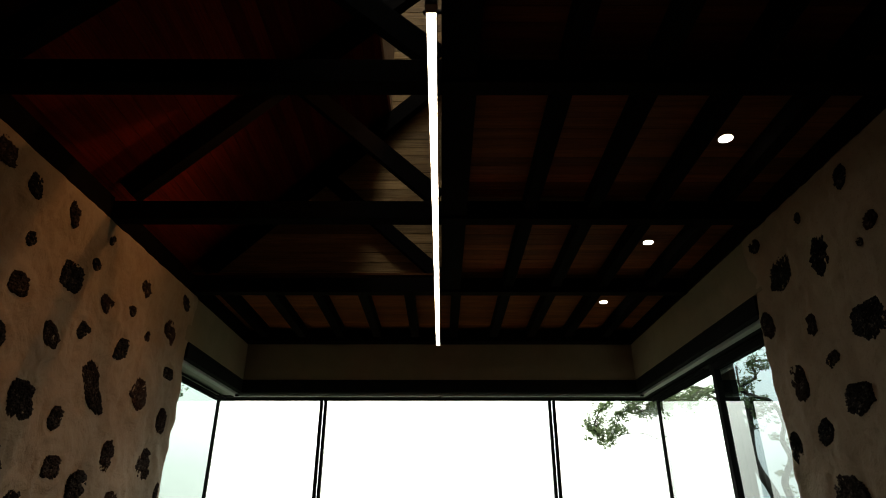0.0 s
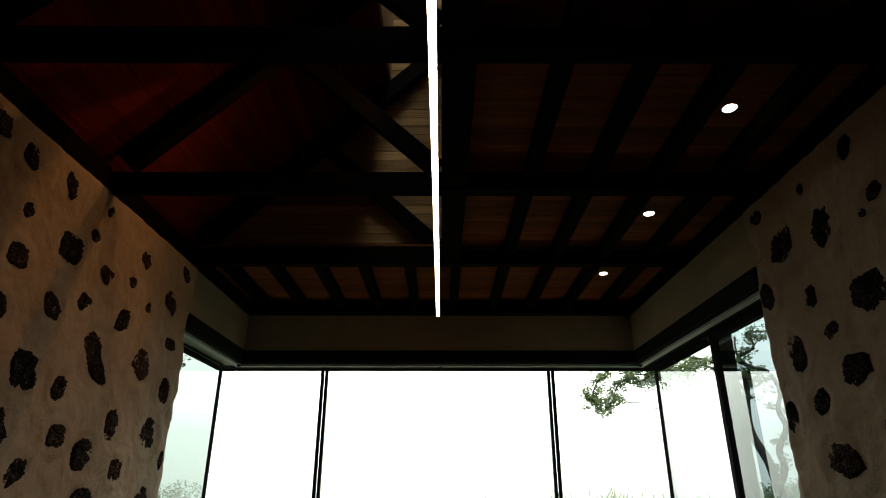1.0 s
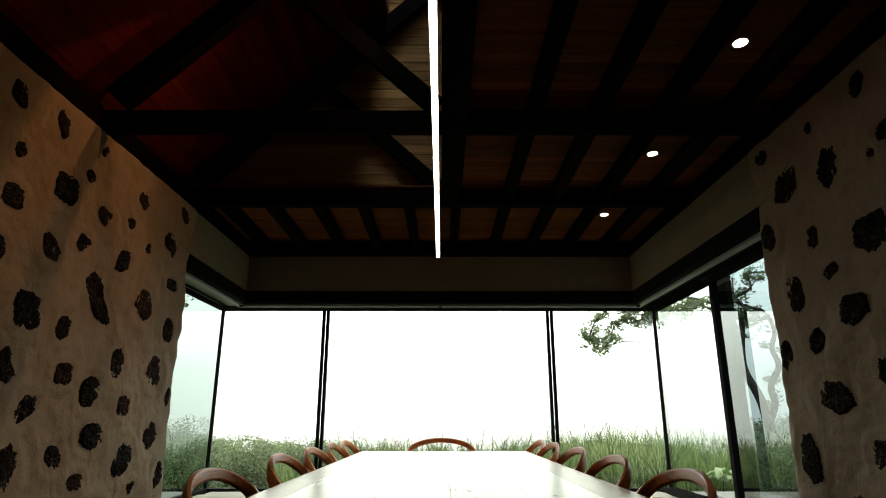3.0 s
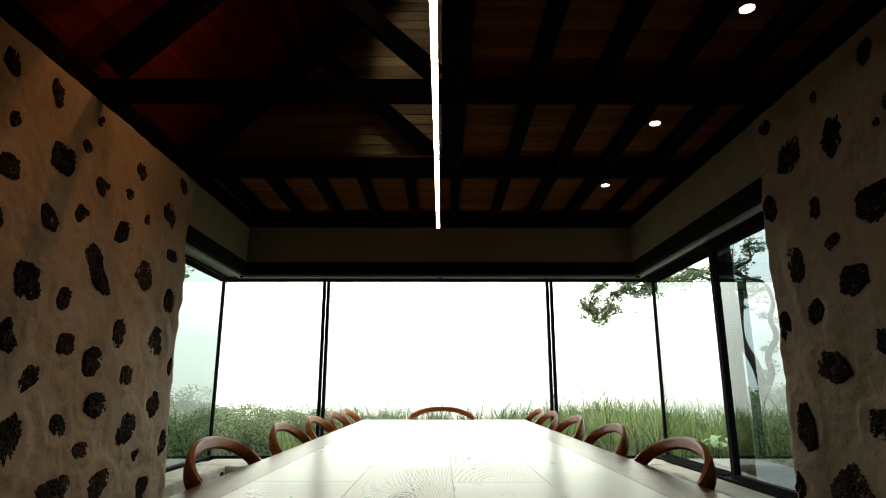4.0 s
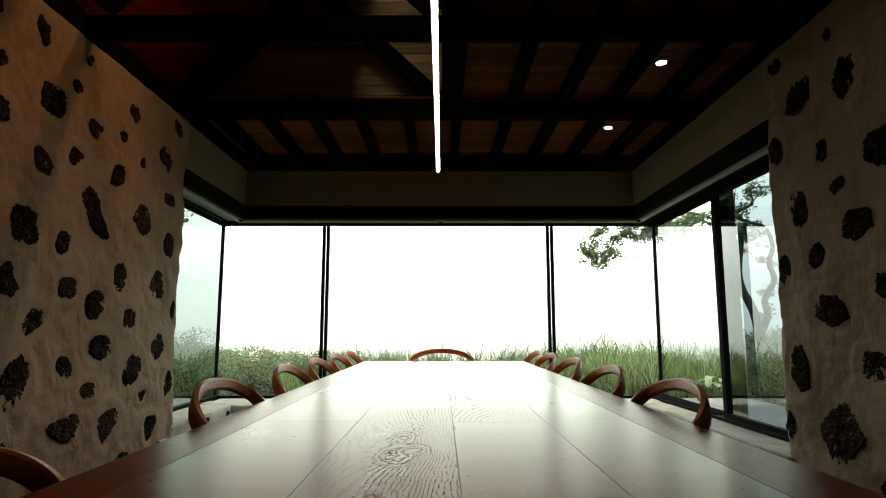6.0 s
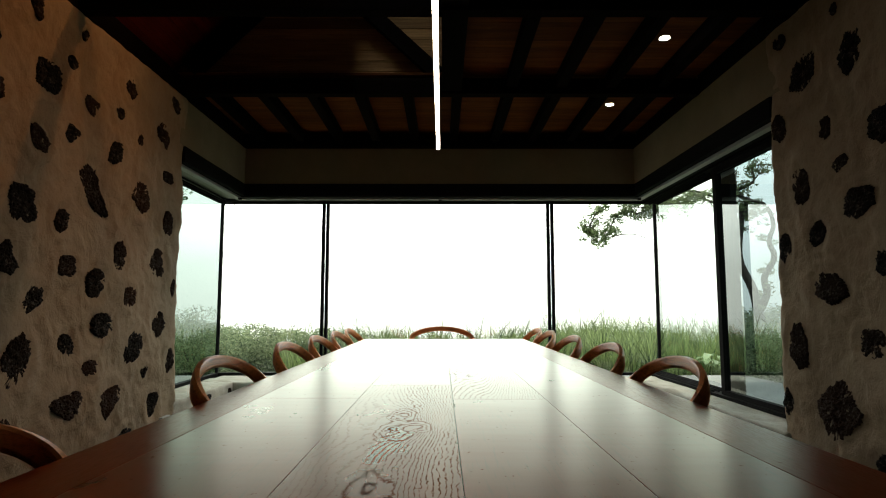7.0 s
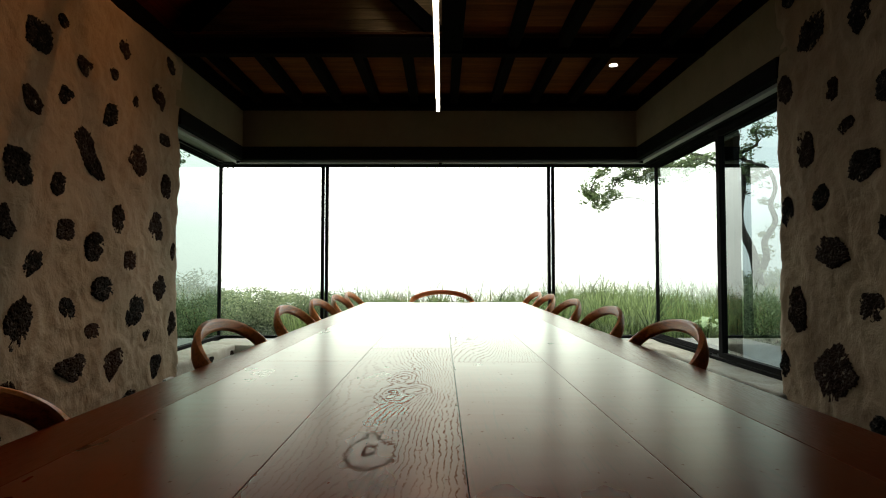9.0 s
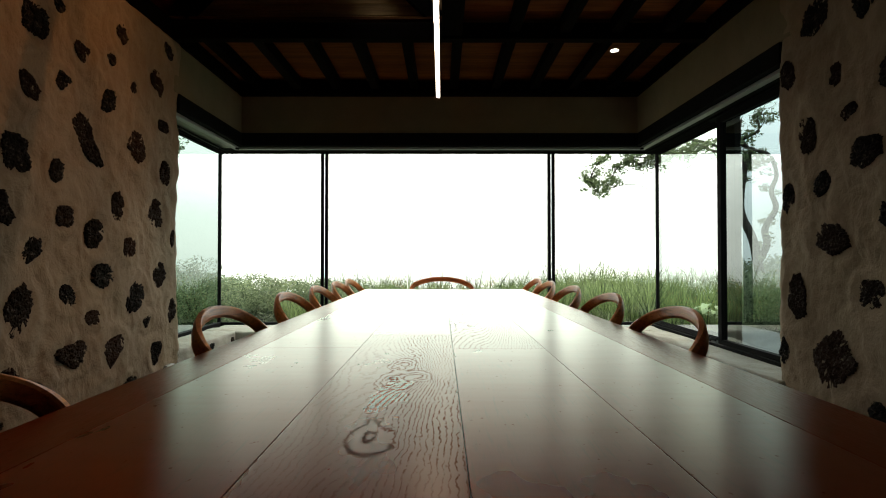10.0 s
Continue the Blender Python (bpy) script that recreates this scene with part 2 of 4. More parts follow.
def basalt():
    n = Nodes("basalt")
    v = n.coords(space="Object")
    vor = n.add("ShaderNodeTexVoronoi", Vector=v, Scale=55.0)
    pits = n.ramp(vor.outputs["Distance"], (0.15, 0.0), (0.5, 1.0))
    rough_n = n.noise(v, 24.0, 6.0, 0.7)
    tone = piece_random(n, False)
    col = n.mix(n.ramp(rough_n, (0.35, 0.0), (0.7, 1.0)), (0.005, 0.005, 0.005), (0.024, 0.021, 0.018))
    col = n.mix(n.maths("MULTIPLY", n.ramp(tone, (0.35, 0.0), (0.9, 1.0)), 0.55), col, (0.070, 0.034, 0.020))
    col = n.mix(n.maths("MULTIPLY", n.ramp(n.noise(v, 60.0, 3.0), (0.58, 0.0), (0.70, 1.0)), 0.5), col, (0.20, 0.165, 0.13))
    nb = n.bump(rough_n, 1.0, 0.03)
    nb = n.bump(pits, 1.0, 0.01, nb)
    return n.surface(col, 0.9, nb, spec=0.15)


def painted_metal(name, colour, rough=0.45, metal=0.0, spec=0.5):
    n = Nodes(name)
    v = n.coords()
    a = n.noise(v, 4.0, 4.0)
    b = n.noise(v, 140.0, 3.0)
    col = n.mix(n.maths("MULTIPLY", a, 0.5), colour, tuple(c * 1.5 + 0.004 for c in colour))
    return n.surface(col, n.maths("ADD", rough - 0.1, n.maths("MULTIPLY", a, 0.2)), n.bump(b, 0.08, 0.001), metal=metal, spec=spec)


def glass_pane(name, clear_tint, gain):
    """Clear or solar-coated glazing: thin, with the mirror share of both faces and its coating."""
    n = Nodes(name)
    fres = n.add("ShaderNodeFresnel", IOR=1.5)
    share = n.maths("MINIMUM", n.maths("MULTIPLY", fres.outputs[0], gain), 1.0)
    clear = n.add("ShaderNodeBsdfTransparent", Color=(*clear_tint, 1))
    gloss = n.add("ShaderNodeBsdfGlossy", Color=(0.93, 1.0, 0.97, 1), Roughness=0.0)
    m = n.add("ShaderNodeMixShader", Fac=share)
    n.put(m, "#1", clear.outputs[0])
    n.put(m, "#2", gloss.outputs[0])
    n.tree.links.new(m.outputs[0], n.out.inputs[0])
    return n.mat


def glow(name, colour, strength):
    n = Nodes(name)
    e = n.add("ShaderNodeEmission", Color=(*colour, 1), Strength=strength)
    n.tree.links.new(e.outputs[0], n.out.inputs[0])
    return n.mat


def leaf(name, dark, light, through=0.35, rough=0.5):
    n = Nodes(name)
    rnd = piece_random(n, True)
    v = n.coords()
    patch = n.noise(v, 1.1, 3.0)
    col = n.mix(rnd, dark, light)
    col = n.mix(n.ramp(patch, (0.4, 0.0), (0.65, 0.6)), col, tuple(c * 0.6 for c in dark))
    body = n.add("ShaderNodeBsdfPrincipled", Roughness=rough)
    n.put(body, "Base Color", col)
    n.put(body, "Specular IOR Level", 0.3)
    lucent = n.add("ShaderNodeBsdfTranslucent", Color=col)
    m = n.add("ShaderNodeMixShader", Fac=through)
    n.put(m, "#1", body.outputs[0])
    n.put(m, "#2", lucent.outputs[0])
    n.tree.links.new(m.outputs[0], n.out.inputs[0])
    return n.mat


def ground_mat(name, a, b, scale):
    n = Nodes(name)
    v = n.coords()
    p = n.noise(v, scale, 5.0)
    q = n.noise(v, scale * 18, 4.0)
    col = n.mix(n.ramp(p, (0.35, 0.0), (0.65, 1.0)), a, b)
    col = n.mix(n.maths("MULTIPLY", q, 0.4), col, tuple(c * 0.5 for c in a))
    return n.surface(col, 0.85, n.bump(q, 0.4, 0.01), spec=0.3)


M_PLASTER = plaster("stone_wall_render", (0.32, 0.247, 0.166), (0.22, 0.155, 0.097), relief=0.8, veins=0.22, fine=1.7)
M_BAND = plaster("smooth_plaster", (0.23, 0.192, 0.122), (0.185, 0.152, 0.095), relief=0.15, fine=0.4)
M_BASALT = basalt()
M_CEIL_X = wood("ceiling_boards_across", (0.085, 0.024, 0.004), (0.16, 0.054, 0.011), "x", rough=0.7, spec=0.06)
M_ROOF_Y = wood("roof_boards_along", (0.085, 0.0072, 0.002), (0.14, 0.0135, 0.0038), "y", rough=0.75, spec=0.03)
M_SHAFT = wood("shaft_boards", (0.26, 0.16, 0.09), (0.38, 0.25, 0.15), "y", rough=0.6, islands=False, spec=0.2)
M_GABLE = wood("gable_boards", (0.20, 0.118, 0.046), (0.33, 0.21, 0.09), "x", rough=0.7, islands=False, spec=0.08, bump=0.8, spread=0.45, grain=1.4)
M_BEAM_X = wood("beam_across", (0.0025, 0.0016, 0.0012), (0.005, 0.0034, 0.0024), "x", rough=0.9, islands=False, spec=0.03)
M_BEAM_Y = wood("beam_along", (0.0025, 0.0016, 0.0012), (0.005, 0.0034, 0.0024), "y", rough=0.9, islands=False, spec=0.03)
M_BLACK = painted_metal("black_metal", (0.004, 0.004, 0.004), 0.8, spec=0.06)
M_GREY = painted_metal("grey_metal", (0.22, 0.23, 0.22), 0.4)
# green-grey holds the reflection of the greenery outside, painted into the metal
M_SOFFIT_REFLECTION = painted_metal("soffit_green_reflection", (0.10, 0.11, 0.085), 0.35)
M_BRONZE = painted_metal("bronze_cap", (0.06, 0.052, 0.035), 0.4, 0.6)
M_GLASS = glass_pane("window_glass", (0.95, 0.97, 0.96), 1.8)
M_GLASS_EAST = glass_pane("side_glass", (0.78, 0.84, 0.81), 2.0)
M_GLASS_WEST = glass_pane("green_glass", (0.34, 0.43, 0.40), 1.3)
M_GLASS_LEAF = glass_pane("solar_glass", (0.29, 0.37, 0.39), 2.6)
M_STRIP = glow("strip_diffuser", (1.0, 0.84, 0.66), STRIP_POWER)
M_DOWN = glow("downlight_lens", (1.0, 0.9, 0.75), DOWNLIGHT_POWER)
M_TABLE = table_wood("table_boards", ())
M_TABLE_EDGE = table_wood("table_edge_boards", ((0.66, 2.2, 0.05, 0.6, 0.5),), 0.4, 0.28, 1.08, 0.26)
# figured oak: knots of the middle boards, given on the table's plan with the reach of each
M_TABLE_KNOTS = table_wood("table_figured_boards", ((-0.107, 0.885, 0.035, 0.085, 0.10), (-0.096, 1.50, 0.021, 0.06, 0.08), (-0.054, 1.34, 0.021, 0.045, 0.10), (-0.106, 1.29, 0.025, 0.065, 0.10), (-0.09, 1.42, 0.045, 0.20, 0.34)), 1.0)
M_TABLE_FLAME = table_wood("table_flame_boards", ((0.18, 2.40, 0.05, 0.26, 0.6), (0.17, 3.3, 0.04, 0.2, 0.6)), 0.62, arched=True)
M_CHAIR = wood("chair_wood", (0.80, 0.25, 0.06), (0.90, 0.36, 0.11), "y", rough=0.36, spec=0.35, islands=False, spread=0.06, bump=0.08)
M_SEAT = painted_metal("seat_leather", (0.16, 0.07, 0.04), 0.5)
# dark boards for the unseen walls, to swallow bounce light
M_UNSEEN_DARK = wood("unseen_dark_boards", (0.022, 0.010, 0.005), (0.042, 0.020, 0.010), "z", rough=0.6, islands=False, spec=0.15)
M_FLOOR = plaster("floor_screed", (0.10, 0.085, 0.07), (0.075, 0.062, 0.052), relief=0.1)
M_GRASS = leaf("grass_blades", (0.012, 0.032, 0.008), (0.30, 0.39, 0.15), 0.4)
M_SHRUB = leaf("shrub_leaves", (0.035, 0.065, 0.026), (0.33, 0.40, 0.21), 0.4)
M_TREE_LEAF = leaf("tree_leaves", (0.08, 0.13, 0.05), (0.30, 0.38, 0.18), 0.62)
M_PALE_LEAF = leaf("variegated_leaves", (0.22, 0.33, 0.16), (0.55, 0.62, 0.42), 0.3)
M_LEDGE = plaster("ledge_render", (0.43, 0.41, 0.36), (0.31, 0.28, 0.23), relief=0.8)
M_BARK = wood("bark", (0.03, 0.024, 0.02), (0.07, 0.058, 0.048), "z", rough=0.9, islands=False, bump=0.8)
M_SOIL = ground_mat("hill_soil", (0.045, 0.06, 0.025), (0.08, 0.09, 0.045), 0.4)
M_PAVING = ground_mat("paving_stone", (0.16, 0.16, 0.157), (0.22, 0.22, 0.213), 1.5)
M_SOCKET = painted_metal("socket_plastic", (0.55, 0.55, 0.54), 0.4)


# ---------------------------------------------------------------- mesh helpers
def mesh_of(name, bm, material, smooth=False):
    me = bpy.data.meshes.new(name)
    bm.to_mesh(me)
    bm.free()
    if material is not None:
        me.materials.append(material)
    if smooth:
        for p in me.polygons:
            p.use_smooth = True
    return me


def part(name, bm, material, parent, label="", smooth=False):
    ob = new(name, mesh_of(name, bm, material, smooth))
    ob.parent = parent
    if label:
        ob["label"] = label
    return ob


def thing(name, bm, material, label, category, group="", kind="", smooth=False):
    return tagged(new(name, mesh_of(name, bm, material, smooth)), label, category, group, kind)


def empty(name, label, category, m=None, group="", kind=""):
    ob = tagged(new(name), label, category, group, kind)
    if m is not None:
        ob.matrix_world = m
    return ob


def add_box(bm, x0, x1, y0, y1, z0, z1, bevel=0.0):
    made = bmesh.ops.create_cube(bm, size=1.0)["verts"]
    for v in made:
        v.co = Vector((x0 + (v.co.x + 0.5) * (x1 - x0), y0 + (v.co.y + 0.5) * (y1 - y0), z0 + (v.co.z + 0.5) * (z1 - z0)))
    if bevel:
        edges = list({e for v in made for e in v.link_edges})
        bmesh.ops.bevel(bm, geom=edges, offset=bevel, segments=2, affect="EDGES", profile=0.7)
    return bm


def box(x0, x1, y0, y1, z0, z1, bevel=0.0):
    return add_box(bmesh.new(), x0, x1, y0, y1, z0, z1, bevel)


def slanted(bm, a, b, y0, y1, depth):
    """A straight timber in a plane of constant y, from a to b (x, z of its lower edge), depth measured square to it."""
    a, b = Vector(a), Vector(b)
    d = (b - a).normalized()
    up = Vector((-d.y, d.x))
    if up.y < 0:
        up = -up
    ring = [a, b, b + up * depth, a + up * depth]
    vs = [[bm.verts.new((p.x, y, p.y)) for p in ring] for y in (y0, y1)]
    bm.faces.new(vs[0])
    bm.faces.new(vs[1][::-1])
    for i in range(4):
        j = (i + 1) % 4
        bm.faces.new((vs[0][i], vs[1][i], vs[1][j], vs[0][j]))
    bmesh.ops.recalc_face_normals(bm, faces=bm.faces)
    return bm


def tube(points, radii, sides=8):
    """A tapering branch through a few points."""
    bm = bmesh.new()
    rings = []
    for i, (p, r) in enumerate(zip(points, radii)):
        p = Vector(p)
        d = (Vector(points[min(i + 1, len(points) - 1)]) - Vector(points[max(i - 1, 0)])).normalized()
        u = d.orthogonal().normalized()
        w = d.cross(u)
        rings.append([bm.verts.new(p + (u * math.cos(k / sides * math.tau) + w * math.sin(k / sides * math.tau)) * r) for k in range(sides)])
    for a, b in zip(rings, rings[1:]):
        for k in range(sides):
            bm.faces.new((a[k], a[(k + 1) % sides], b[(k + 1) % sides], b[k]))
    bm.faces.new(rings[0][::-1])
    bm.faces.new(rings[-1])
    bmesh.ops.recalc_face_normals(bm, faces=bm.faces)
    return bm


# ---------------------------------------------------------------- structure
XL, XR = -2.15, 2.11          # inner faces of the walls
Y_END, Y_BACK = 6.30, -3.2    # far lintel face, wall behind
WALL_TOP = 2.745
GX_L, GX_R, GY = -2.52, 2.45, 6.70   # glass planes
SILL = 0.27
CEIL = 2.90
BAYS = (2.058, 3.359, 4.706)  # far faces of the tie beams

tagged(new("floor", mesh_of("floor", box(-2.9, 2.9, Y_BACK - 0.3, 6.9, -0.15, 0.0), M_FLOOR)), "dull brown-grey screed floor under the table", "floor", kind="structure")


# basalt stones in the rendered walls: y, z, width, height, form (oval, quad, pentagon, diamond, bean, or tapering
# to the top, the foot, one side or the other) and lean of each
STONES_WEST_HIGH = (
    (3.103, 2.273, 0.229, 0.191, "q", 0), (3.918, 2.512, 0.146, 0.151, "d", -0.2), (3.503, 2.242, 0.165, 0.131, "v", 0), (3.784, 2.303, 0.130, 0.095, "d", -0.3),
    (4.570, 2.624, 0.161, 0.128, "o", -0.4), (3.057, 1.910, 0.160, 0.156, "o", -0.3), (3.335, 2.018, 0.140, 0.119, "r", 0), (3.782, 2.024, 0.174, 0.174, "o", 0.35),
    (4.096, 2.198, 0.090, 0.106, "t", 0), (4.452, 2.338, 0.213, 0.214, "d", -0.3), (3.586, 1.733, 0.356, 0.313, "b", 0), (2.955, 1.539, 0.217, 0.204, "q", -0.15))
STONES_WEST_UPPER = (
    (3.281, 1.501, 0.135, 0.145, "o", 0.15), (4.131, 1.795, 0.268, 0.238, "o", -0.1), (4.539, 2.029, 0.185, 0.100, "q", 0), (4.557, 1.671, 0.159, 0.201, "o", 0),
    (2.351, 2.640, 0.158, 0.140, "q", -0.2), (2.602, 2.589, 0.135, 0.134, "q", -0.3), (2.948, 2.600, 0.117, 0.157, "v", -0.25), (2.703, 2.326, 0.096, 0.095, "p", 0),
    (2.706, 2.079, 0.161, 0.129, "q", 0), (3.298, 2.431, 0.095, 0.087, "o", 0), (3.364, 2.632, 0.065, 0.081, "o", 0), (2.664, 1.799, 0.133, 0.145, "o", 0))
STONES_WEST_LOWER = (
    (2.848, 1.259, 0.187, 0.183, "t", -0.1), (3.363, 1.250, 0.167, 0.138, "q", 0), (3.885, 1.353, 0.156, 0.216, "o", 0.2), (4.426, 1.354, 0.270, 0.237, "t", -0.05),
    (3.091, 1.055, 0.204, 0.163, "p", 0.4), (3.638, 1.163, 0.196, 0.202, "o", 0.1), (4.016, 1.086, 0.167, 0.142, "q", 0.1), (4.702, 1.171, 0.069, 0.158, "o", 0),
    (3.720, 0.902, 0.230, 0.167, "p", 0), (4.471, 0.887, 0.224, 0.214, "d", 0.15), (2.986, 0.736, 0.219, 0.291, "o", 0.3), (3.387, 0.793, 0.159, 0.149, "o", -0.1))
STONES_WEST_FOOT = (
    (4.113, 0.750, 0.259, 0.240, "o", 0.25), (3.605, 0.651, 0.164, 0.107, "o", 0), (4.283, 0.555, 0.115, 0.102, "v", 0.2), (4.675, 0.607, 0.147, 0.210, "o", 0.15),
    (3.399, 0.452, 0.306, 0.172, "l", 0), (3.821, 0.411, 0.264, 0.222, "v", 0.2), (4.404, 0.305, 0.175, 0.185, "v", 0.2), (4.038, 0.164, 0.176, 0.108, "o", 0),
    (2.899, 0.424, 0.151, 0.110, "o", 0), (3.126, 0.333, 0.066, 0.048, "o", 0), (2.850, 0.194, 0.083, 0.062, "o", 0))
STONES_EAST = (
    (3.480, 2.638, 0.134, 0.100, "o", 0), (3.319, 2.391, 0.275, 0.278, "o", 0.3), (2.898, 2.338, 0.220, 0.267, "o", 0.35), (3.542, 2.117, 0.166, 0.194, "o", -0.3),
    (3.137, 1.994, 0.097, 0.141, "o", 0.35), (2.686, 1.882, 0.328, 0.211, "p", 0), (3.032, 1.768, 0.134, 0.103, "d", 0.5), (3.350, 1.713, 0.163, 0.228, "q", -0.12),
    (2.901, 1.536, 0.233, 0.177, "p", 0), (3.241, 1.423, 0.156, 0.156, "o", 0.15), (3.556, 1.370, 0.140, 0.198, "o", 0))
STONES_EAST_LOWER = (
    (3.176, 1.118, 0.269, 0.197, "p", -0.2), (3.462, 0.789, 0.188, 0.292, "o", -0.1), (3.595, 0.452, 0.118, 0.190, "d", 0), (2.902, 0.832, 0.202, 0.157, "q", 0),
    (3.181, 0.470, 0.388, 0.352, "d", 0.15), (2.762, 1.223, 0.117, 0.141, "o", 0), (2.857, 0.260, 0.150, 0.133, "o", 0), (2.985, 2.598, 0.068, 0.073, "o", 0),
    (2.463, 2.320, 0.104, 0.093, "o", 0.2), (2.570, 2.252, 0.047, 0.047, "o", 0), (2.560, 2.620, 0.123, 0.141, "o", 0.3))
STONES_WEST = STONES_WEST_HIGH + STONES_WEST_UPPER + STONES_WEST_LOWER + STONES_WEST_FOOT
STONES_EAST = STONES_EAST + STONES_EAST_LOWER


def lip(stones, y, z):
    """Render drawn up round each stone in a soft, shallow lip."""
    most = 0.0
    for sy, sz, w, h, form, lean in stones:
        dy, dz = (y - sy) / (w / 2 + 0.004), (z - sz) / (h / 2 + 0.004)
        if abs(dy) < 1.9 and abs(dz) < 1.9:
            r = math.hypot(dy, dz)
            most = max(most, 0.0065 * math.exp(-(((r - 1.42) / 0.26) ** 2)))
    return most


def swell(x, y, z, seed):
    """The slow unevenness of a rendered wall; it runs true under the wall plate."""
    p = Vector((x * 1.7 + seed, y * 1.7, z * 1.7))
    d = 0.030 * noise.noise(p) + 0.014 * noise.noise(p * 3.1) + 0.02 * (1.0 - z / WALL_TOP)
    f = max(0.0, min(1.0, (z - 2.35) / 0.35))
    return d * (1 - f) + 0.026 * f


def wall_offset(side, seed, y, z):
    """The face of an uneven wall at a height and a place along it."""
    x = XL if side < 0 else XR
    return x - side * swell(x, y, z, seed)


def rough_wall(side, y_end, seed, stones):
    """A rendered rubble wall: a long face, a rounded end and the return, all uneven."""
    x = XL if side < 0 else XR
    path = []
    r = 0.09
    y = Y_BACK
    while y < y_end - r:
        path.append((x, y, -side, 0.0))
        y += 0.016 if y > 2.1 else 0.12
    for k in range(7):
        a = k / 6 * math.pi / 2
        path.append((x + side * r * (1 - math.cos(a)), y_end - r + r * math.sin(a), -side * math.cos(a), math.sin(a)))
    for k in range(1, 18):
        path.append((x + side * (r + k * 0.03), y_end, 0.0, 1.0))
    bm = bmesh.new()
    levels = 170
    grid = []
    for px, py, nx, ny in path:
        col = []
        for j in range(levels + 1):
            z = j / levels * WALL_TOP
            q = Vector((px * 1.7 + seed, py * 1.8, z * 1.6))
            d = swell(px, py, z, seed)
            d += 0.007 * noise.noise(q * 6.3) + 0.005 * noise.noise(q * 14.0)
            ridge = 1.0 - min(1.0, abs(noise.noise(Vector((q.x, q.y * 3.4 + 0.6 * noise.noise(q * 2.0), q.z * 1.3)))) / 0.16)
            d += 0.005 * ridge * ridge * max(0.0, min(1.0, 0.55 + 1.6 * noise.noise(q * 0.9)))   # trowel ridges
            if ny == 0.0:
                d += lip(stones, py, z)
            if z > WALL_TOP - 0.08:
                d = min(d, 0.03)
            col.append(bm.verts.new((px + nx * d, py + ny * d, z)))
        grid.append(col)
    for a, b in zip(grid, grid[1:]):
        for j in range(levels):
            f = (a[j], b[j], b[j + 1], a[j + 1])
            bm.faces.new(f if side > 0 else f[::-1])
    # back and top of the wall
    back = x + side * 0.62
    lo, hi = bm.verts.new((back, Y_BACK, 0)), bm.verts.new((back, Y_BACK, WALL_TOP))
    lo2, hi2 = grid[-1][0], grid[-1][-1]
    bm.faces.new((lo, hi, hi2, lo2))
    bm.faces.new([c[-1] for c in grid] + [hi])
    bmesh.ops.recalc_face_normals(bm, faces=bm.faces)
    return bm


L_END, R_END = 4.85, 3.69
wall_left = tagged(new("wall_west", mesh_of("wall_west", rough_wall(-1, L_END, 3.0, STONES_WEST), M_PLASTER, True)),
                   "beige trowelled render wall with dark basalt stones showing", "wall", kind="structure")
wall_right = tagged(new("wall_east", mesh_of("wall_east", rough_wall(1, R_END, 11.0, STONES_EAST), M_PLASTER, True)),
                    "beige trowelled render wall with dark basalt stones showing", "wall", kind="structure")
# unseen dark end wall and side panels, added to keep bounce light down
tagged(new("wall_south", mesh_of("wall_south", box(-2.9, 2.9, Y_BACK - 0.25, Y_BACK - 0.002, 0.0, 6.9), M_UNSEEN_DARK)), "unseen end wall, made dark to cut bounce light", "wall", kind="structure")
for nm, x0, x1 in (("wall_west_panelling", XL - 0.1, XL + 0.075), ("wall_east_panelling", XR - 0.075, XR + 0.1)):
    tagged(new(nm, mesh_of(nm, box(x0, x1, Y_BACK, 1.75, 0.0, 2.74), M_UNSEEN_DARK)), "unseen dark panel added along the wall to cut bounce light", "wall", kind="structure")

# upper plaster band over the glass, then a black steel lintel with a grey blind track under it
T = 0.30
for nm, (x0, x1, y0, y1) in (("wall_north", (XL - T, XR + T, Y_END, Y_END + T)),
                             ("wall_northwest", (XL - T, XL + 0.008, L_END - 0.14, Y_END - 0.002)),
                             ("wall_northeast", (XR - 0.012, XR + T, R_END - 0.16, Y_END - 0.002))):
    tagged(new(nm, mesh_of(nm, box(x0, x1, y0, y1, 2.357, 2.9), M_BAND)), "smooth beige plaster band above the windows", "wall", kind="structure")
for nm, (x0, x1, y0, y1) in (("lintel_north", (XL - T, XR + T, Y_END - 0.012, Y_END + 0.36)),
                             ("lintel_west", (XL - 0.33, XL + 0.012, L_END - 0.05, Y_END - 0.014)),
                             ("lintel_east", (XR - 0.016, XR + 0.3, R_END - 0.05, Y_END - 0.014))):
    tagged(new(nm, mesh_of(nm, box(x0, x1, y0, y1, 2.222, 2.355), M_BLACK)), "black steel lintel over the windows", "lintel", kind="structure")
# grey blind tracks in the soffit
for nm, (x0, x1, y0, y1) in (("trim_north", (XL - 0.10, XR + 0.10, 6.36, 6.42)),
                             ("trim_west", (XL - 0.10, XL - 0.04, L_END - 0.05, 6.355)),
                             ("trim_east", (XR + 0.04, XR + 0.10, R_END - 0.05, 6.355))):
    tagged(new(nm, mesh_of(nm, box(x0, x1, y0, y1, 2.196, 2.221, 0.004), M_GREY)), "grey aluminium blind track under the lintel", "track", kind="structure")

# soffit plate whose colour carries the green reflected from outside
tagged(new("soffit_west", mesh_of("soffit_west", box(XL - 0.30, XL - 0.115, L_END - 0.05, 6.355, 2.205, 2.2212, 0.003), M_SOFFIT_REFLECTION)), "metal soffit over the side window, the outside green's reflection in its colour", "soffit", kind="structure")


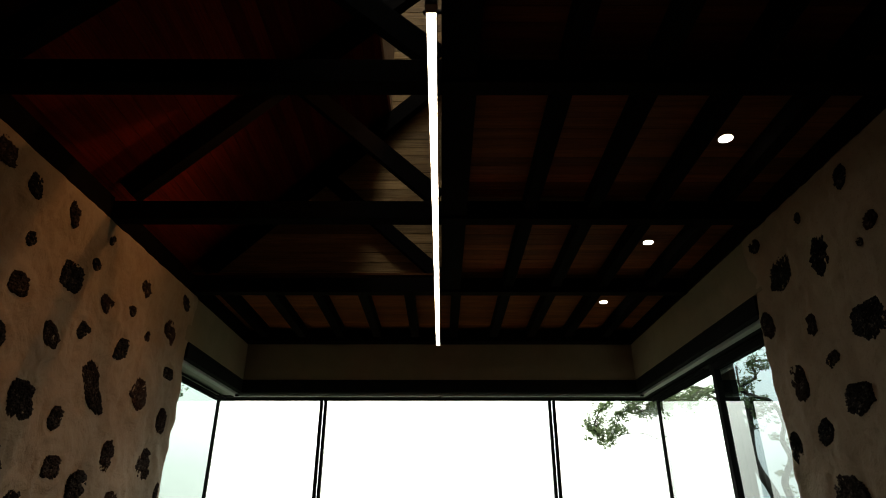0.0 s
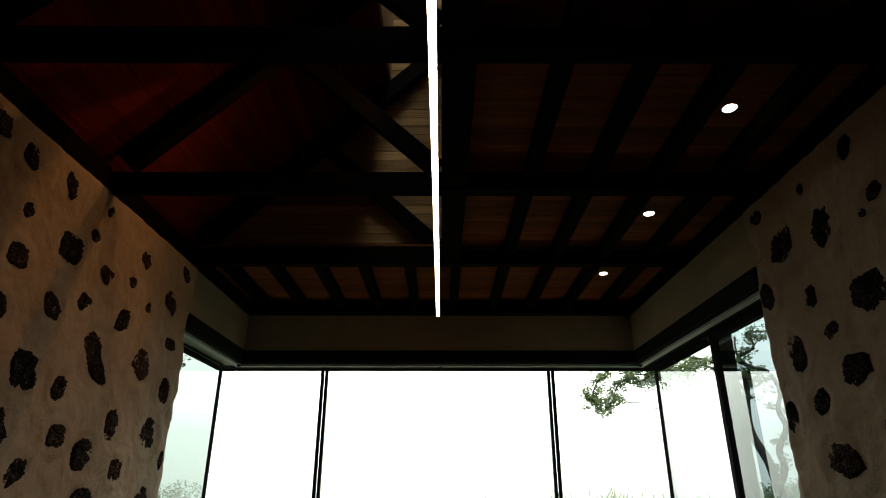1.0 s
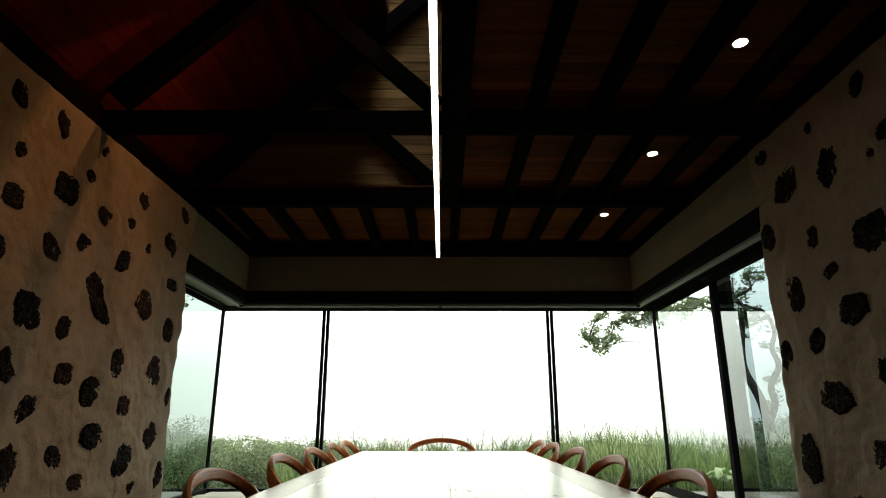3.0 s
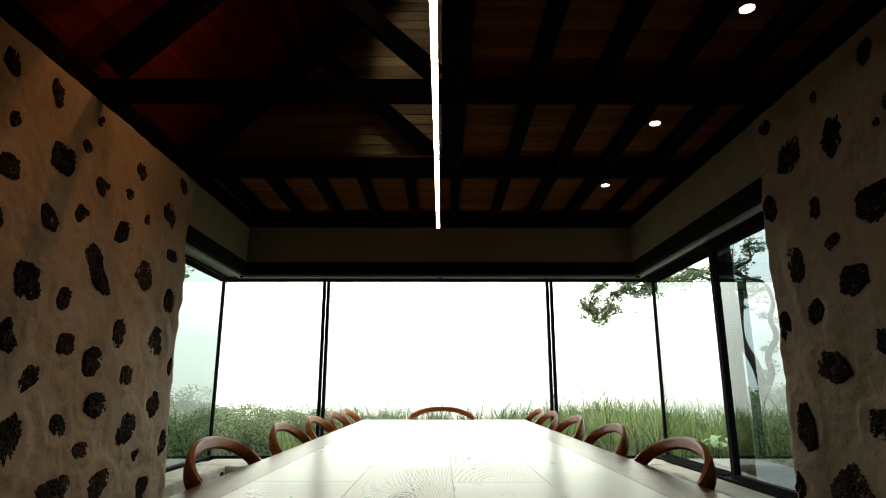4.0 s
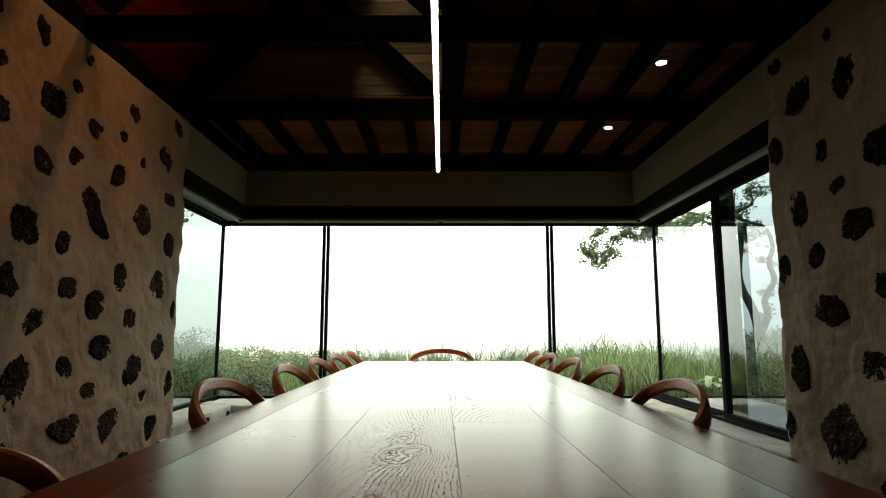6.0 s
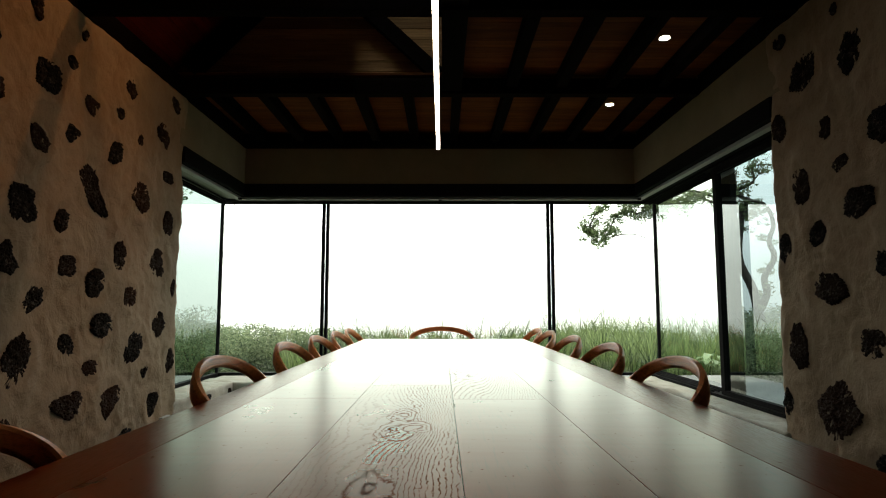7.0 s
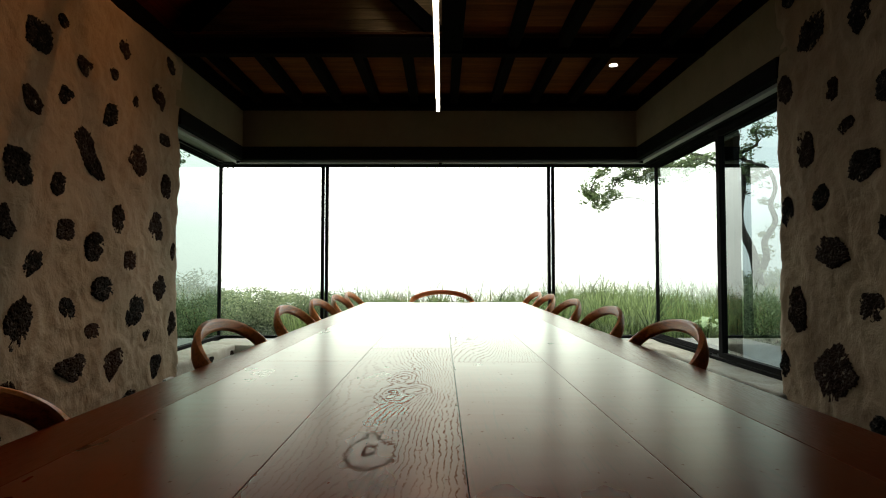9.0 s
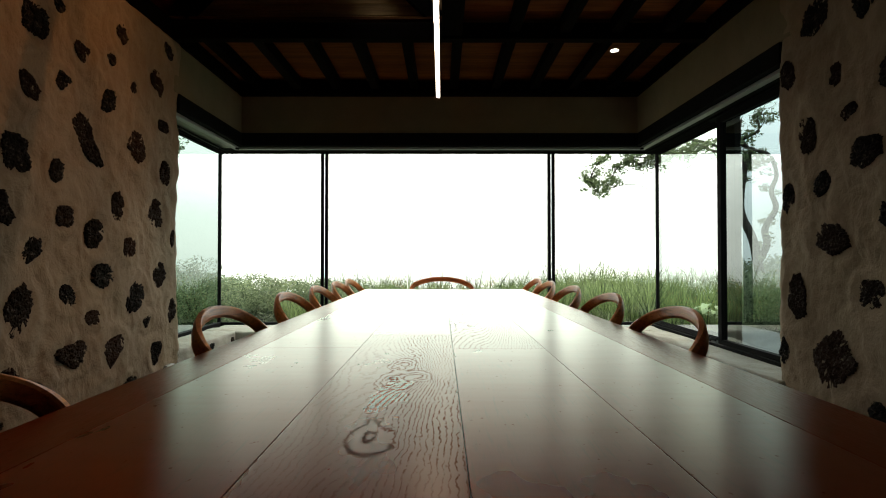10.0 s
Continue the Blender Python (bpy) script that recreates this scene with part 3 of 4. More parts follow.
# low rendered ledge under the glass
def ledge(x0, x1, y0, y1, seed, outer):
    """A low sill wall with soft uneven edges; outer names the side that meets the glass."""
    bm = bmesh.new()
    nx, ny = max(2, int((x1 - x0) / 0.05)), max(2, int((y1 - y0) / 0.05))
    nz = 6
    def shape(px, py, pz):
        p = Vector((px * 2 + seed, py * 2, pz * 2))
        inner = {"x": px - x0, "X": x1 - px, "y": y1 - py}[outer]
        d = 0.018 * noise.noise(p) + 0.012 * noise.noise(p * 3) + 0.010 * noise.noise(p * 8)
        return d * min(1.0, max(0.1, (inner - 0.10) / 0.08))
    add_box(bm, x0, x1, y0, y1, 0.0, SILL, 0.03)
    bmesh.ops.subdivide_edges(bm, edges=[e for e in bm.edges if e.calc_length() > 0.12], cuts=max(nx, ny, nz) if max(nx, ny) < 60 else 60, use_grid_fill=True)
    bm.normal_update()
    for v in bm.verts:
        if v.co.z > 0.02:
            v.co += v.normal * shape(*v.co)
    return bm


sills = {}
for nm, dims, seed, outer in (("sill_wall_north", (XL - 0.3, XR + 0.35, 6.08, 6.66), 1.0, "y"), ("sill_wall_west", (XL - 0.34, XL + 0.03, L_END - 0.1, 6.10), 5.0, "x"),
                       ("sill_wall_east", (XR - 0.06, XR + 0.30, R_END - 0.1, 6.10), 9.0, "X")):
    sills[outer] = tagged(new(nm, mesh_of(nm, ledge(*dims, seed, outer), M_LEDGE, True)), "low rendered stone sill wall under the glass", "wall", kind="structure")


# ---------------------------------------------------------------- windows
def frame_bar(parent, x0, x1, y0, y1, z0, z1, name="window_frame", mat=None):
    return part(name, box(x0, x1, y0, y1, z0, z1, 0.003), mat or M_BLACK, parent)


def pane(parent, x0, x1, y0, y1, z0, z1, glazing=None):
    """One sheet of glass, its face towards the room."""
    bm = bmesh.new()
    if abs(x1 - x0) < 1e-6:
        vs = [(x0, y0, z0), (x0, y1, z0), (x0, y1, z1), (x0, y0, z1)]
        if x0 > 0:
            vs = vs[::-1]
    else:
        vs = [(x0, y0, z0), (x1, y0, z0), (x1, y0, z1), (x0, y0, z1)]
    bm.faces.new([bm.verts.new(v) for v in vs])
    ob = part("pane", bm, glazing or M_GLASS, parent)
    return ob


W0, W1 = 0.285, 2.208
win_n = empty("window_1", "wide black-framed fixed glass wall of three panes", "window", kind="structure")
frame_bar(win_n, GX_L - 0.02, GX_R + 0.02, GY - 0.03, GY + 0.03, W1, W1 + 0.05)
frame_bar(win_n, GX_L - 0.02, GX_R + 0.02, GY - 0.03, GY + 0.03, W0 - 0.045, W0 + 0.01)
for x in (GX_L, GX_R):
    frame_bar(win_n, x - 0.016, x + 0.016, GY - 0.016, GY + 0.016, W0 + 0.012, W1 - 0.002)
for x in (-1.33, 1.243):
    for x0, x1 in ((x - 0.039, x - 0.008), (x + 0.008, x + 0.039)):
        frame_bar(win_n, x0, x1, GY - 0.03, GY + 0.03, W0 + 0.012, W1 - 0.002)
for x0, x1 in ((GX_L + 0.017, -1.34), (-1.338, 1.235), (1.237, GX_R - 0.017)):
    pane(win_n, x0, x1, GY, GY, W0 + 0.011, W1)

win_w = empty("window_2", "black-framed side window beside the stone wall", "window", kind="structure")
frame_bar(win_w, GX_L - 0.03, GX_L + 0.03, L_END - 0.3, GY - 0.032, W1, W1 + 0.05)
frame_bar(win_w, GX_L - 0.03, GX_L + 0.03, L_END - 0.3, GY - 0.032, W0 - 0.045, W0 + 0.01)
for x in (GX_L + 0.045, GX_L + 0.10, GX_L + 0.16):
    frame_bar(win_w, x - 0.005, x + 0.005, L_END - 0.3, GY - 0.05, W1 - 0.022, W1 - 0.004, "rail")
pane(win_w, GX_L, GX_L, L_END - 0.3, GY - 0.018, W0 + 0.011, W1, M_GLASS_WEST)

win_e = empty("window_3", "black-framed sliding glass door pair beside the stone wall", "window", kind="structure")
GI = 2.36   # the sliding leaf runs on the inner track
frame_bar(win_e, GI - 0.05, GX_R + 0.06, R_END - 0.3, GY - 0.032, W1, W1 + 0.05)
frame_bar(win_e, GI - 0.05, GX_R + 0.06, R_END - 0.3, GY - 0.032, W0 - 0.06, W0 + 0.01)
for x in (2.33, 2.375, 2.42, 2.465):
    frame_bar(win_e, x - 0.004, x + 0.004, 5.12, GY - 0.04, W1 - 0.022, W1 - 0.002, "rail")
    frame_bar(win_e, x - 0.004, x + 0.004, 5.12, GY - 0.04, W0 + 0.012, W0 + 0.03, "rail")
leaf_door = part("door_leaf", box(GI - 0.025, GI + 0.025, 4.93, 4.995, W0 + 0.012, W1 - 0.002, 0.004), M_BLACK, win_e, "black sliding door stile")
frame_bar(leaf_door, GI - 0.025, GI + 0.025, R_END - 0.28, 4.928, W0 + 0.012, W0 + 0.05, "rail")
frame_bar(leaf_door, GI - 0.025, GI + 0.025, R_END - 0.28, 4.928, W1 - 0.055, W1 - 0.003, "rail")
pane(leaf_door, GI, GI, R_END - 0.28, 4.929, W0 + 0.051, W1 - 0.056, M_GLASS_LEAF)
frame_bar(win_e, GX_R - 0.02, GX_R + 0.03, 4.876, 5.06, W0 + 0.012, W1 - 0.002, "stile")
pane(win_e, GX_R + 0.015, GX_R + 0.015, 5.061, GY - 0.018, W0 + 0.011, W1, M_GLASS_EAST)

# ---------------------------------------------------------------- roof and ceiling
def boards_flat(bm, x0, x1, y0, y1, z, wide, rng):
    y = y0
    while y < y1 - 0.01:
        w = min(wide, y1 - y)
        add_box(bm, x0, x1, y + 0.0015, y + w - 0.0015, z, z + 0.018 + rng.uniform(-0.001, 0.001))
        y += wide


rng = random.Random(4)
bm = bmesh.new()
for y0, y1 in ((Y_BACK, 0.67), (0.67, 1.968), (1.968, 3.269), (3.269, 4.616)):
    boards_flat(bm, 0.0, 2.45, y0, y1, CEIL, 0.0925, rng)
boards_flat(bm, -2.45, 2.45, 4.62, 6.32, CEIL, 0.0925, rng)
add_box(bm, 0.0, 2.75, Y_BACK, 6.75, CEIL + 0.03, CEIL + 0.09)
add_box(bm, -2.80, -0.001, 4.76, 6.75, CEIL + 0.03, CEIL + 0.09)
tagged(new("ceiling", mesh_of("ceiling", bm, M_CEIL_X)), "flat ceiling of narrow red-brown boards", "ceiling", kind="structure")

# dark timbers
BW = 0.09
for i, y in enumerate((-0.55, 0.757) + BAYS):
    beam = thing("tie_beam", box(XL - 0.1, XR + 0.1, y - BW, y, 2.742, 2.872, 0.006), M_BEAM_X, "near-black stained timber tie beam across the room", "beam", "tie beams", "structure")
thing("wall_plate", box(XL - 0.1, XR + 0.1, 6.16, Y_END - 0.002, 2.747, 2.872, 0.006), M_BEAM_X, "near-black timber plate on the end wall", "beam", kind="structure")
cuts = (Y_BACK, -0.55, 0.757) + BAYS + (6.158 + BW,)
for y0, y1 in zip(cuts, cuts[1:]):
    for x0, x1 in ((XL - 0.2, XL + 0.028), (XR - 0.028, XR + 0.2)):
        thing("wall_plate", box(x0, x1, y0 + 0.001, y1 - BW - 0.001, 2.748, 2.893, 0.003), M_BEAM_Y, "near-black timber plate along the wall top", "beam", kind="structure")

JOISTS = (0.57, 0.97, 1.37, 1.78)
edges = (-3.2, -0.55, 0.757) + BAYS
for y0, y1 in zip(edges, edges[1:]):
    for x in JOISTS:
        thing("joist", box(x - 0.042, x + 0.042, y0 + 0.001, y1 - BW - 0.001, 2.79, CEIL - 0.001, 0.004), M_BEAM_Y, "near-black ceiling joist", "joist", "ceiling joists", "structure")
for x in (-1.92, -1.515, -1.10, -0.70, -0.29, 0.13) + JOISTS:
    thing("joist", box(x - 0.042, x + 0.042, 4.708, 6.158, 2.79, CEIL - 0.001, 0.004), M_BEAM_Y, "near-black ceiling joist", "joist", "ceiling joists", "structure")

# longitudinal beam on the middle line, and the boarded partition that closes the flat ceiling towards the open roof
for y0, y1 in zip(edges, edges[1:]):
    thing("middle_beam", box(0.0, 0.16, y0 + 0.001, y1 - BW - 0.001, 2.76, CEIL - 0.002, 0.004), M_BEAM_Y, "near-black timber beam along the room", "beam", kind="structure")
thing("wall_partition", box(0.004, 0.06, Y_BACK, 4.75, CEIL + 0.092, 6.9), M_SHAFT, "boarded partition under the roof", "wall", kind="structure")

# open roof on the other half: 45 degree boarded slope, trusses, a tall light shaft
SLOPE_X0, SLOPE_Z0 = -2.25, 2.93
SHAFT_X = -0.50
bm = bmesh.new()
n_board = 23
run = SHAFT_X - SLOPE_X0
for i in range(n_board):
    a, b = i / n_board, (i + 1) / n_board
    p = Vector((SLOPE_X0 + run * a + 0.001, SLOPE_Z0 + run * a + 0.001))
    q = Vector((SLOPE_X0 + run * b - 0.0012, SLOPE_Z0 + run * b - 0.0012))
    slanted(bm, p, q, Y_BACK, 4.76, 0.02 + rng.uniform(-0.001, 0.001))
slanted(bm, (SLOPE_X0 - 0.3, SLOPE_Z0 - 0.22), (SHAFT_X, SLOPE_Z0 + run + 0.08), Y_BACK, 4.8, 0.05)
tagged(new("ceiling_slope", mesh_of("ceiling_slope", bm, M_ROOF_Y)), "sloping roof lining of dark red-brown boards", "ceiling", kind="structure")
bm = bmesh.new()
add_box(bm, SHAFT_X - 0.05, SHAFT_X, Y_BACK, 4.75, SLOPE_Z0 + run - 0.02, 6.9)
thing("wall_shaft", bm, M_SHAFT, "boarded side of the light shaft in the roof", "wall", kind="structure")
thing("ceiling_shaft", box(SHAFT_X - 0.05, 0.06, Y_BACK, 0.2, 6.901, 6.95), M_ROOF_Y, "dark boarded lid of the roof shaft", "ceiling", kind="structure")
skylight = empty("window_4", "long narrow roof light over the shaft", "window", kind="structure")
part("window_frame", box(SHAFT_X - 0.08, SHAFT_X - 0.001, 0.22, 4.85, 6.905, 6.97), M_BLACK, skylight)
part("window_frame", box(0.001, 0.08, 0.22, 4.85, 6.905, 6.97), M_BLACK, skylight)
bm = bmesh.new()
bm.faces.new([bm.verts.new(v) for v in ((SHAFT_X, 4.76, 6.93), (0.0, 4.76, 6.93), (0.0, 0.2, 6.93), (SHAFT_X, 0.2, 6.93))])
part("pane", bm, M_GLASS, skylight)

gable = tagged(new("wall_gable", mesh_of("wall_gable", box(-2.5, 0.06, 4.732, 4.757, 2.93, 6.9), M_BEAM_X)), "gable wall of weathered horizontal brown boards", "wall", kind="structure")
z = 2.872
while z < 6.80:
    left = max(-2.2, SLOPE_X0 + (z - SLOPE_Z0) - 0.10) if z < SLOPE_Z0 + run else SHAFT_X
    part("board", box(left, 0.002, 4.712 + rng.uniform(-0.001, 0.001), 4.7305, z + 0.003, z + 0.090, 0.002), M_GABLE, gable)
    z += 0.093

for y in (-0.55, 0.757) + BAYS:
    truss = empty("roof_truss", "near-black timber half truss under the sloping roof", "truss", group="roof trusses", kind="structure")
    part("rafter", slanted(bmesh.new(), (-2.01, 2.90), (-0.002, 4.908), y - BW - 0.01, y - 0.004, 0.15), M_BEAM_X, truss)
    part("strut", slanted(bmesh.new(), (-0.075, 2.878), (-1.10, 3.843), y - BW + 0.012, y - 0.012, 0.12), M_BEAM_X, truss)

# ---------------------------------------------------------------- lamps
strip = empty("strip_light", "long slim hanging strip light with bronze end caps", "pendant light")
part("diffuser", box(-0.050, -0.018, 1.375, 5.53, 2.53, 2.532), M_STRIP, strip, "glowing warm white diffuser")
part("housing", box(-0.051, -0.017, 1.375, 5.53, 2.5325, 2.568, 0.003), M_BRONZE, strip, "dark bronze profile")
part("end_cap", box(-0.055, -0.013, 1.335, 1.374, 2.528, 2.568, 0.003), M_BRONZE, strip, "dark bronze end cap")
part("end_cap", box(-0.055, -0.013, 5.531, 5.545, 2.528, 2.568, 0.003), M_BRONZE, strip, "dark bronze end cap")
for y in (1.38, 3.3, 5.2):
    part("suspension_wire", tube([(-0.034, y, 2.569), (-0.034, y, 4.9 if y < 4.7 else 2.9)], [0.0015, 0.0015], 6), M_BLACK, strip)

for y in (0.0, 1.3, 2.609, 3.953, 5.31):
    lamp = empty("downlight", "small round recessed ceiling downlight, switched on", "downlight", pose(1.565, y, CEIL), "ceiling downlights")
    bm = bmesh.new()
    bmesh.ops.create_cone(bm, cap_ends=True, segments=28, radius1=0.036, radius2=0.036, depth=0.004, matrix=Matrix.Translation((0, 0, -0.004)))
    part("lens", bm, M_DOWN, lamp, "bright warm lens")
    bm = bmesh.new()
    bmesh.ops.create_cone(bm, cap_ends=False, segments=28, radius1=0.046, radius2=0.037, depth=0.006, matrix=Matrix.Translation((0, 0, -0.003)))
    part("trim_ring", bm, M_BLACK, lamp)

for (y, ty), watts in zip(((3.68, 3.1), (2.92, 3.6)), SPOT_WATTS):
    lamp = empty("spotlight", "small black spotlight fixed high on the roof partition", "spotlight", pose(-0.12, y, 4.12), "roof spotlights")
    aim = look((0, 0, 0), (-2.03, ty - y, -2.07))
    bm = bmesh.new()
    bmesh.ops.create_cone(bm, cap_ends=True, segments=20, radius1=0.03, radius2=0.03, depth=0.09, matrix=aim @ Matrix.Translation((0, 0, 0.06)))
    part("housing", bm, M_BLACK, lamp, "black cylindrical housing")
    part("bracket", box(0.03, 0.124, -0.012, 0.012, 0.03, 0.05), M_BLACK, lamp)
    bulb = new("bulb", bpy.data.lights.new("bulb", "SPOT"))
    bulb.data.energy, bulb.data.color, bulb.data.shadow_soft_size = watts, (1.0, 0.44, 0.16), 0.02
    bulb.data.spot_size, bulb.data.spot_blend = radians(61), 0.6
    bulb.parent, bulb.matrix_local = lamp, aim

# small black clips on the blind tracks, and a wall socket low on the stone wall
for x, y in ((-0.015, 6.39), (XL - 0.03, 6.28), (XR + 0.03, 6.28)):
    thing("track_clip", box(x - 0.016, x + 0.016, y - 0.016, y + 0.016, 2.178, 2.1955, 0.003), M_BLACK, "small black clip under the blind track", "clip", "track clips")

socket = empty("wall_socket", "small pale grey socket plate low on the stone wall", "socket", pose(-2.098, 4.575, 0.152))
plate = part("plate", box(-0.02, 0.008, -0.062, 0.062, -0.042, 0.042, 0.003), M_SOCKET, socket)
for dy in (-0.03, 0.03):
    part("outlet", box(0.0075, 0.0095, dy - 0.018, dy + 0.018, -0.022, 0.022, 0.0008), M_BLACK, plate)

# ---------------------------------------------------------------- table
TZ = 0.74
table = empty("dining_table", "long red-brown oak dining table with boarded top", "table")
TX0, TX1, TY0, TY1 = -0.678, 0.722, 0.12, 5.27


def board(x0, x1, y0, y1, name="board", mat=None):
    return part(name, box(x0 + 0.0005, x1 - 0.0005, y0 + 0.0005, y1 - 0.0005, TZ - 0.045, TZ, 0.0013), mat or M_TABLE, table)


board(TX0, -0.548, TY0, TY1, "edge_board", M_TABLE_EDGE)
board(0.564, TX1, TY0, TY1, "edge_board", M_TABLE_EDGE)
for x0, x1, cuts in ((-0.548, -0.246, (1.78, 4.1)), (-0.246, 0.033, (2.08, 3.15)), (0.033, 0.307, (1.76, 3.9)), (0.307, 0.564, (3.12,))):
    ys = (TY0,) + cuts + (TY1,)
    for y0, y1 in zip(ys, ys[1:]):
        figured = M_TABLE_KNOTS if (x0 < -0.2 < x1 and y0 < 1) and x1 > 0 else M_TABLE_FLAME if x0 > 0 and x1 < 0.4 and y0 > 1 else M_TABLE
        board(x0, x1, y0, y1, "board", figured)
part("apron", box(TX0 + 0.12, TX1 - 0.12, TY0 + 0.15, TY1 - 0.15, TZ - 0.12, TZ - 0.048), M_TABLE, table)
for y in (0.9, 4.5):
    part("leg", box(-0.40, 0.44, y - 0.05, y + 0.05, 0.0, TZ - 0.121, 0.008), M_TABLE, table)


# ---------------------------------------------------------------- chairs
def hoop():
    """The bent back rail: an arch over the back that runs forward into the arms. Local +x points to the back, y across, z up."""
    bm = bmesh.new()
    n = 56
    rings = []
    for i in range(n + 1):
        u = -1 + 2 * i / n
        side = 1.0 if u >= 0 else -1.0
        k = abs(u) / 0.74
        if k <= 1.0:
            a = k * math.pi / 2
            p = Vector((0.065 + 0.09 * math.cos(a), side * 0.285 * math.sin(a), 0.719 + 0.105 * math.cos(a)))
        else:
            a = math.pi / 2
            f = (k - 1.0) / (1 / 0.74 - 1.0)
            p = Vector((0.065 - 0.05 * f - 0.13 * f * f, side * (0.285 - 0.02 * f * f), 0.719 - 0.115 * f + 0.01 * f * f))
        rings.append((p, a * side, math.cos(a)))
    n = len(rings) - 1
    loops = []
    for i, (p, a, lift) in enumerate(rings):
        t = (rings[min(i + 1, n)][0] - rings[max(i - 1, 0)][0]).normalized()
        out = Vector((math.cos(a), math.sin(a), 0.0))
        out = (out - t * out.dot(t)).normalized()
        up = t.cross(out).normalized()
        if up.z < 0:
            up = -up
        w, h = 0.0115, 0.0225 - 0.002 * lift
        prof = [(-1, -0.55), (-0.75, -1), (0.75, -1), (1, -0.55), (1, 0.4), (0.55, 1), (-0.75, 1), (-1, 0.7)]
        loops.append([bm.verts.new(p + out * (c * w) + up * (s * h)) for c, s in prof])
    k = len(loops[0])
    for a, b in zip(loops, loops[1:]):
        for j in range(k):
            bm.faces.new((a[j], a[(j + 1) % k], b[(j + 1) % k], b[j]))
    for a, b in zip(loops, loops[1:]):
        for j in (0, 2, 3, 4, 5, 6, 7):   # crisp arrises along the rail
            bm.edges.get((a[j], b[j])).smooth = False
    bm.faces.new(loops[0])
    bm.faces.new(loops[-1])
    bmesh.ops.recalc_face_normals(bm, faces=bm.faces)
    return bm


chair = empty("dining_chair", "red-brown bentwood dining chair with hoop back at the table", "chair", group="chairs round the table")
part("back_hoop", hoop(), M_CHAIR, chair, "curved bentwood back hoop", True)
part("seat", box(-0.28, 0.17, -0.24, 0.24, 0.43, 0.465, 0.012), M_SEAT, chair, "brown leather seat")
for sx, sy in ((-0.24, -0.21), (-0.24, 0.21), (0.13, -0.2), (0.13, 0.2)):
    top = 0.60 if sx < 0 else 0.43
    part("leg", tube([(sx * 1.05, sy * 1.1, 0.0), (sx, sy, 0.3), (sx if sx > 0 else -0.15, sy * (1.0 if sx > 0 else 1.3), top)], [0.013, 0.018, 0.016], 10), M_CHAIR, chair, "", True)

first = True
spots = [(-0.63, y, 180) for y in (0.80, 2.035, 2.92, 3.64, 4.33, 4.92)] + [(0.67, y, 0) for y in (2.01, 2.83, 3.64, 4.43, 5.02)] + [(0.0, 5.30, 90)]
for x, y, turn in spots:
    m = pose(x, y, 0.0, 0, 0, turn)
    if first:
        chair.matrix_world = m
        first = False
    else:
        copy_thing(chair, m)

# ---------------------------------------------------------------- outside
def terrain(x, y):
    d = max(0.0, math.hypot(max(abs(x) - 9.0, 0.0), max(y - 15.0, 0.0)))
    return 0.10 - 0.22 * d - 0.02 * max(0.0, -y - 6)


bm = bmesh.new()
xs = [-1500, -600, -250, -100, -50, -30, -20, -14, -11, -9, -7, -5, -3, 0, 3, 5, 7, 9, 11, 14, 20, 30, 50, 100, 250, 600, 1500]
ys = [-1500, -600, -200, -60, -20, -6, 0, 4, 8, 11, 13, 15, 17, 20, 26, 36, 60, 120, 300, 700, 1500]
vs = [[bm.verts.new((x, y, terrain(x, y) - (0.35 if abs(x) < 2.95 and -3.6 < y < 6.9 else 0.0))) for y in ys] for x in xs]
for i in range(len(xs) - 1):
    for j in range(len(ys) - 1):
        bm.faces.new((vs[i][j], vs[i + 1][j], vs[i + 1][j + 1], vs[i][j + 1]))
tagged(new("ground", mesh_of("ground", bm, M_SOIL, True)), "grassy hilltop that falls away into mist", "ground", kind="structure")
tagged(new("pavement", mesh_of("pavement", box(2.52, 3.7, 2.5, 7.3, 0.05, 0.20, 0.01), M_PAVING)), "pale grey stone paving beside the glass", "paving", kind="structure")
tagged(new("pavement_north", mesh_of("pavement_north", box(-2.576, 2.516, 6.78, 7.22, 0.05, 0.196, 0.01), M_PAVING)), "narrow pale grey stone paving under the end window", "paving", kind="structure")
tagged(new("pavement_west", mesh_of("pavement_west", box(-3.3, -2.58, 3.6, 7.3, 0.05, 0.20, 0.01), M_PAVING)), "pale grey stone paving beside the glass", "paving", kind="structure")


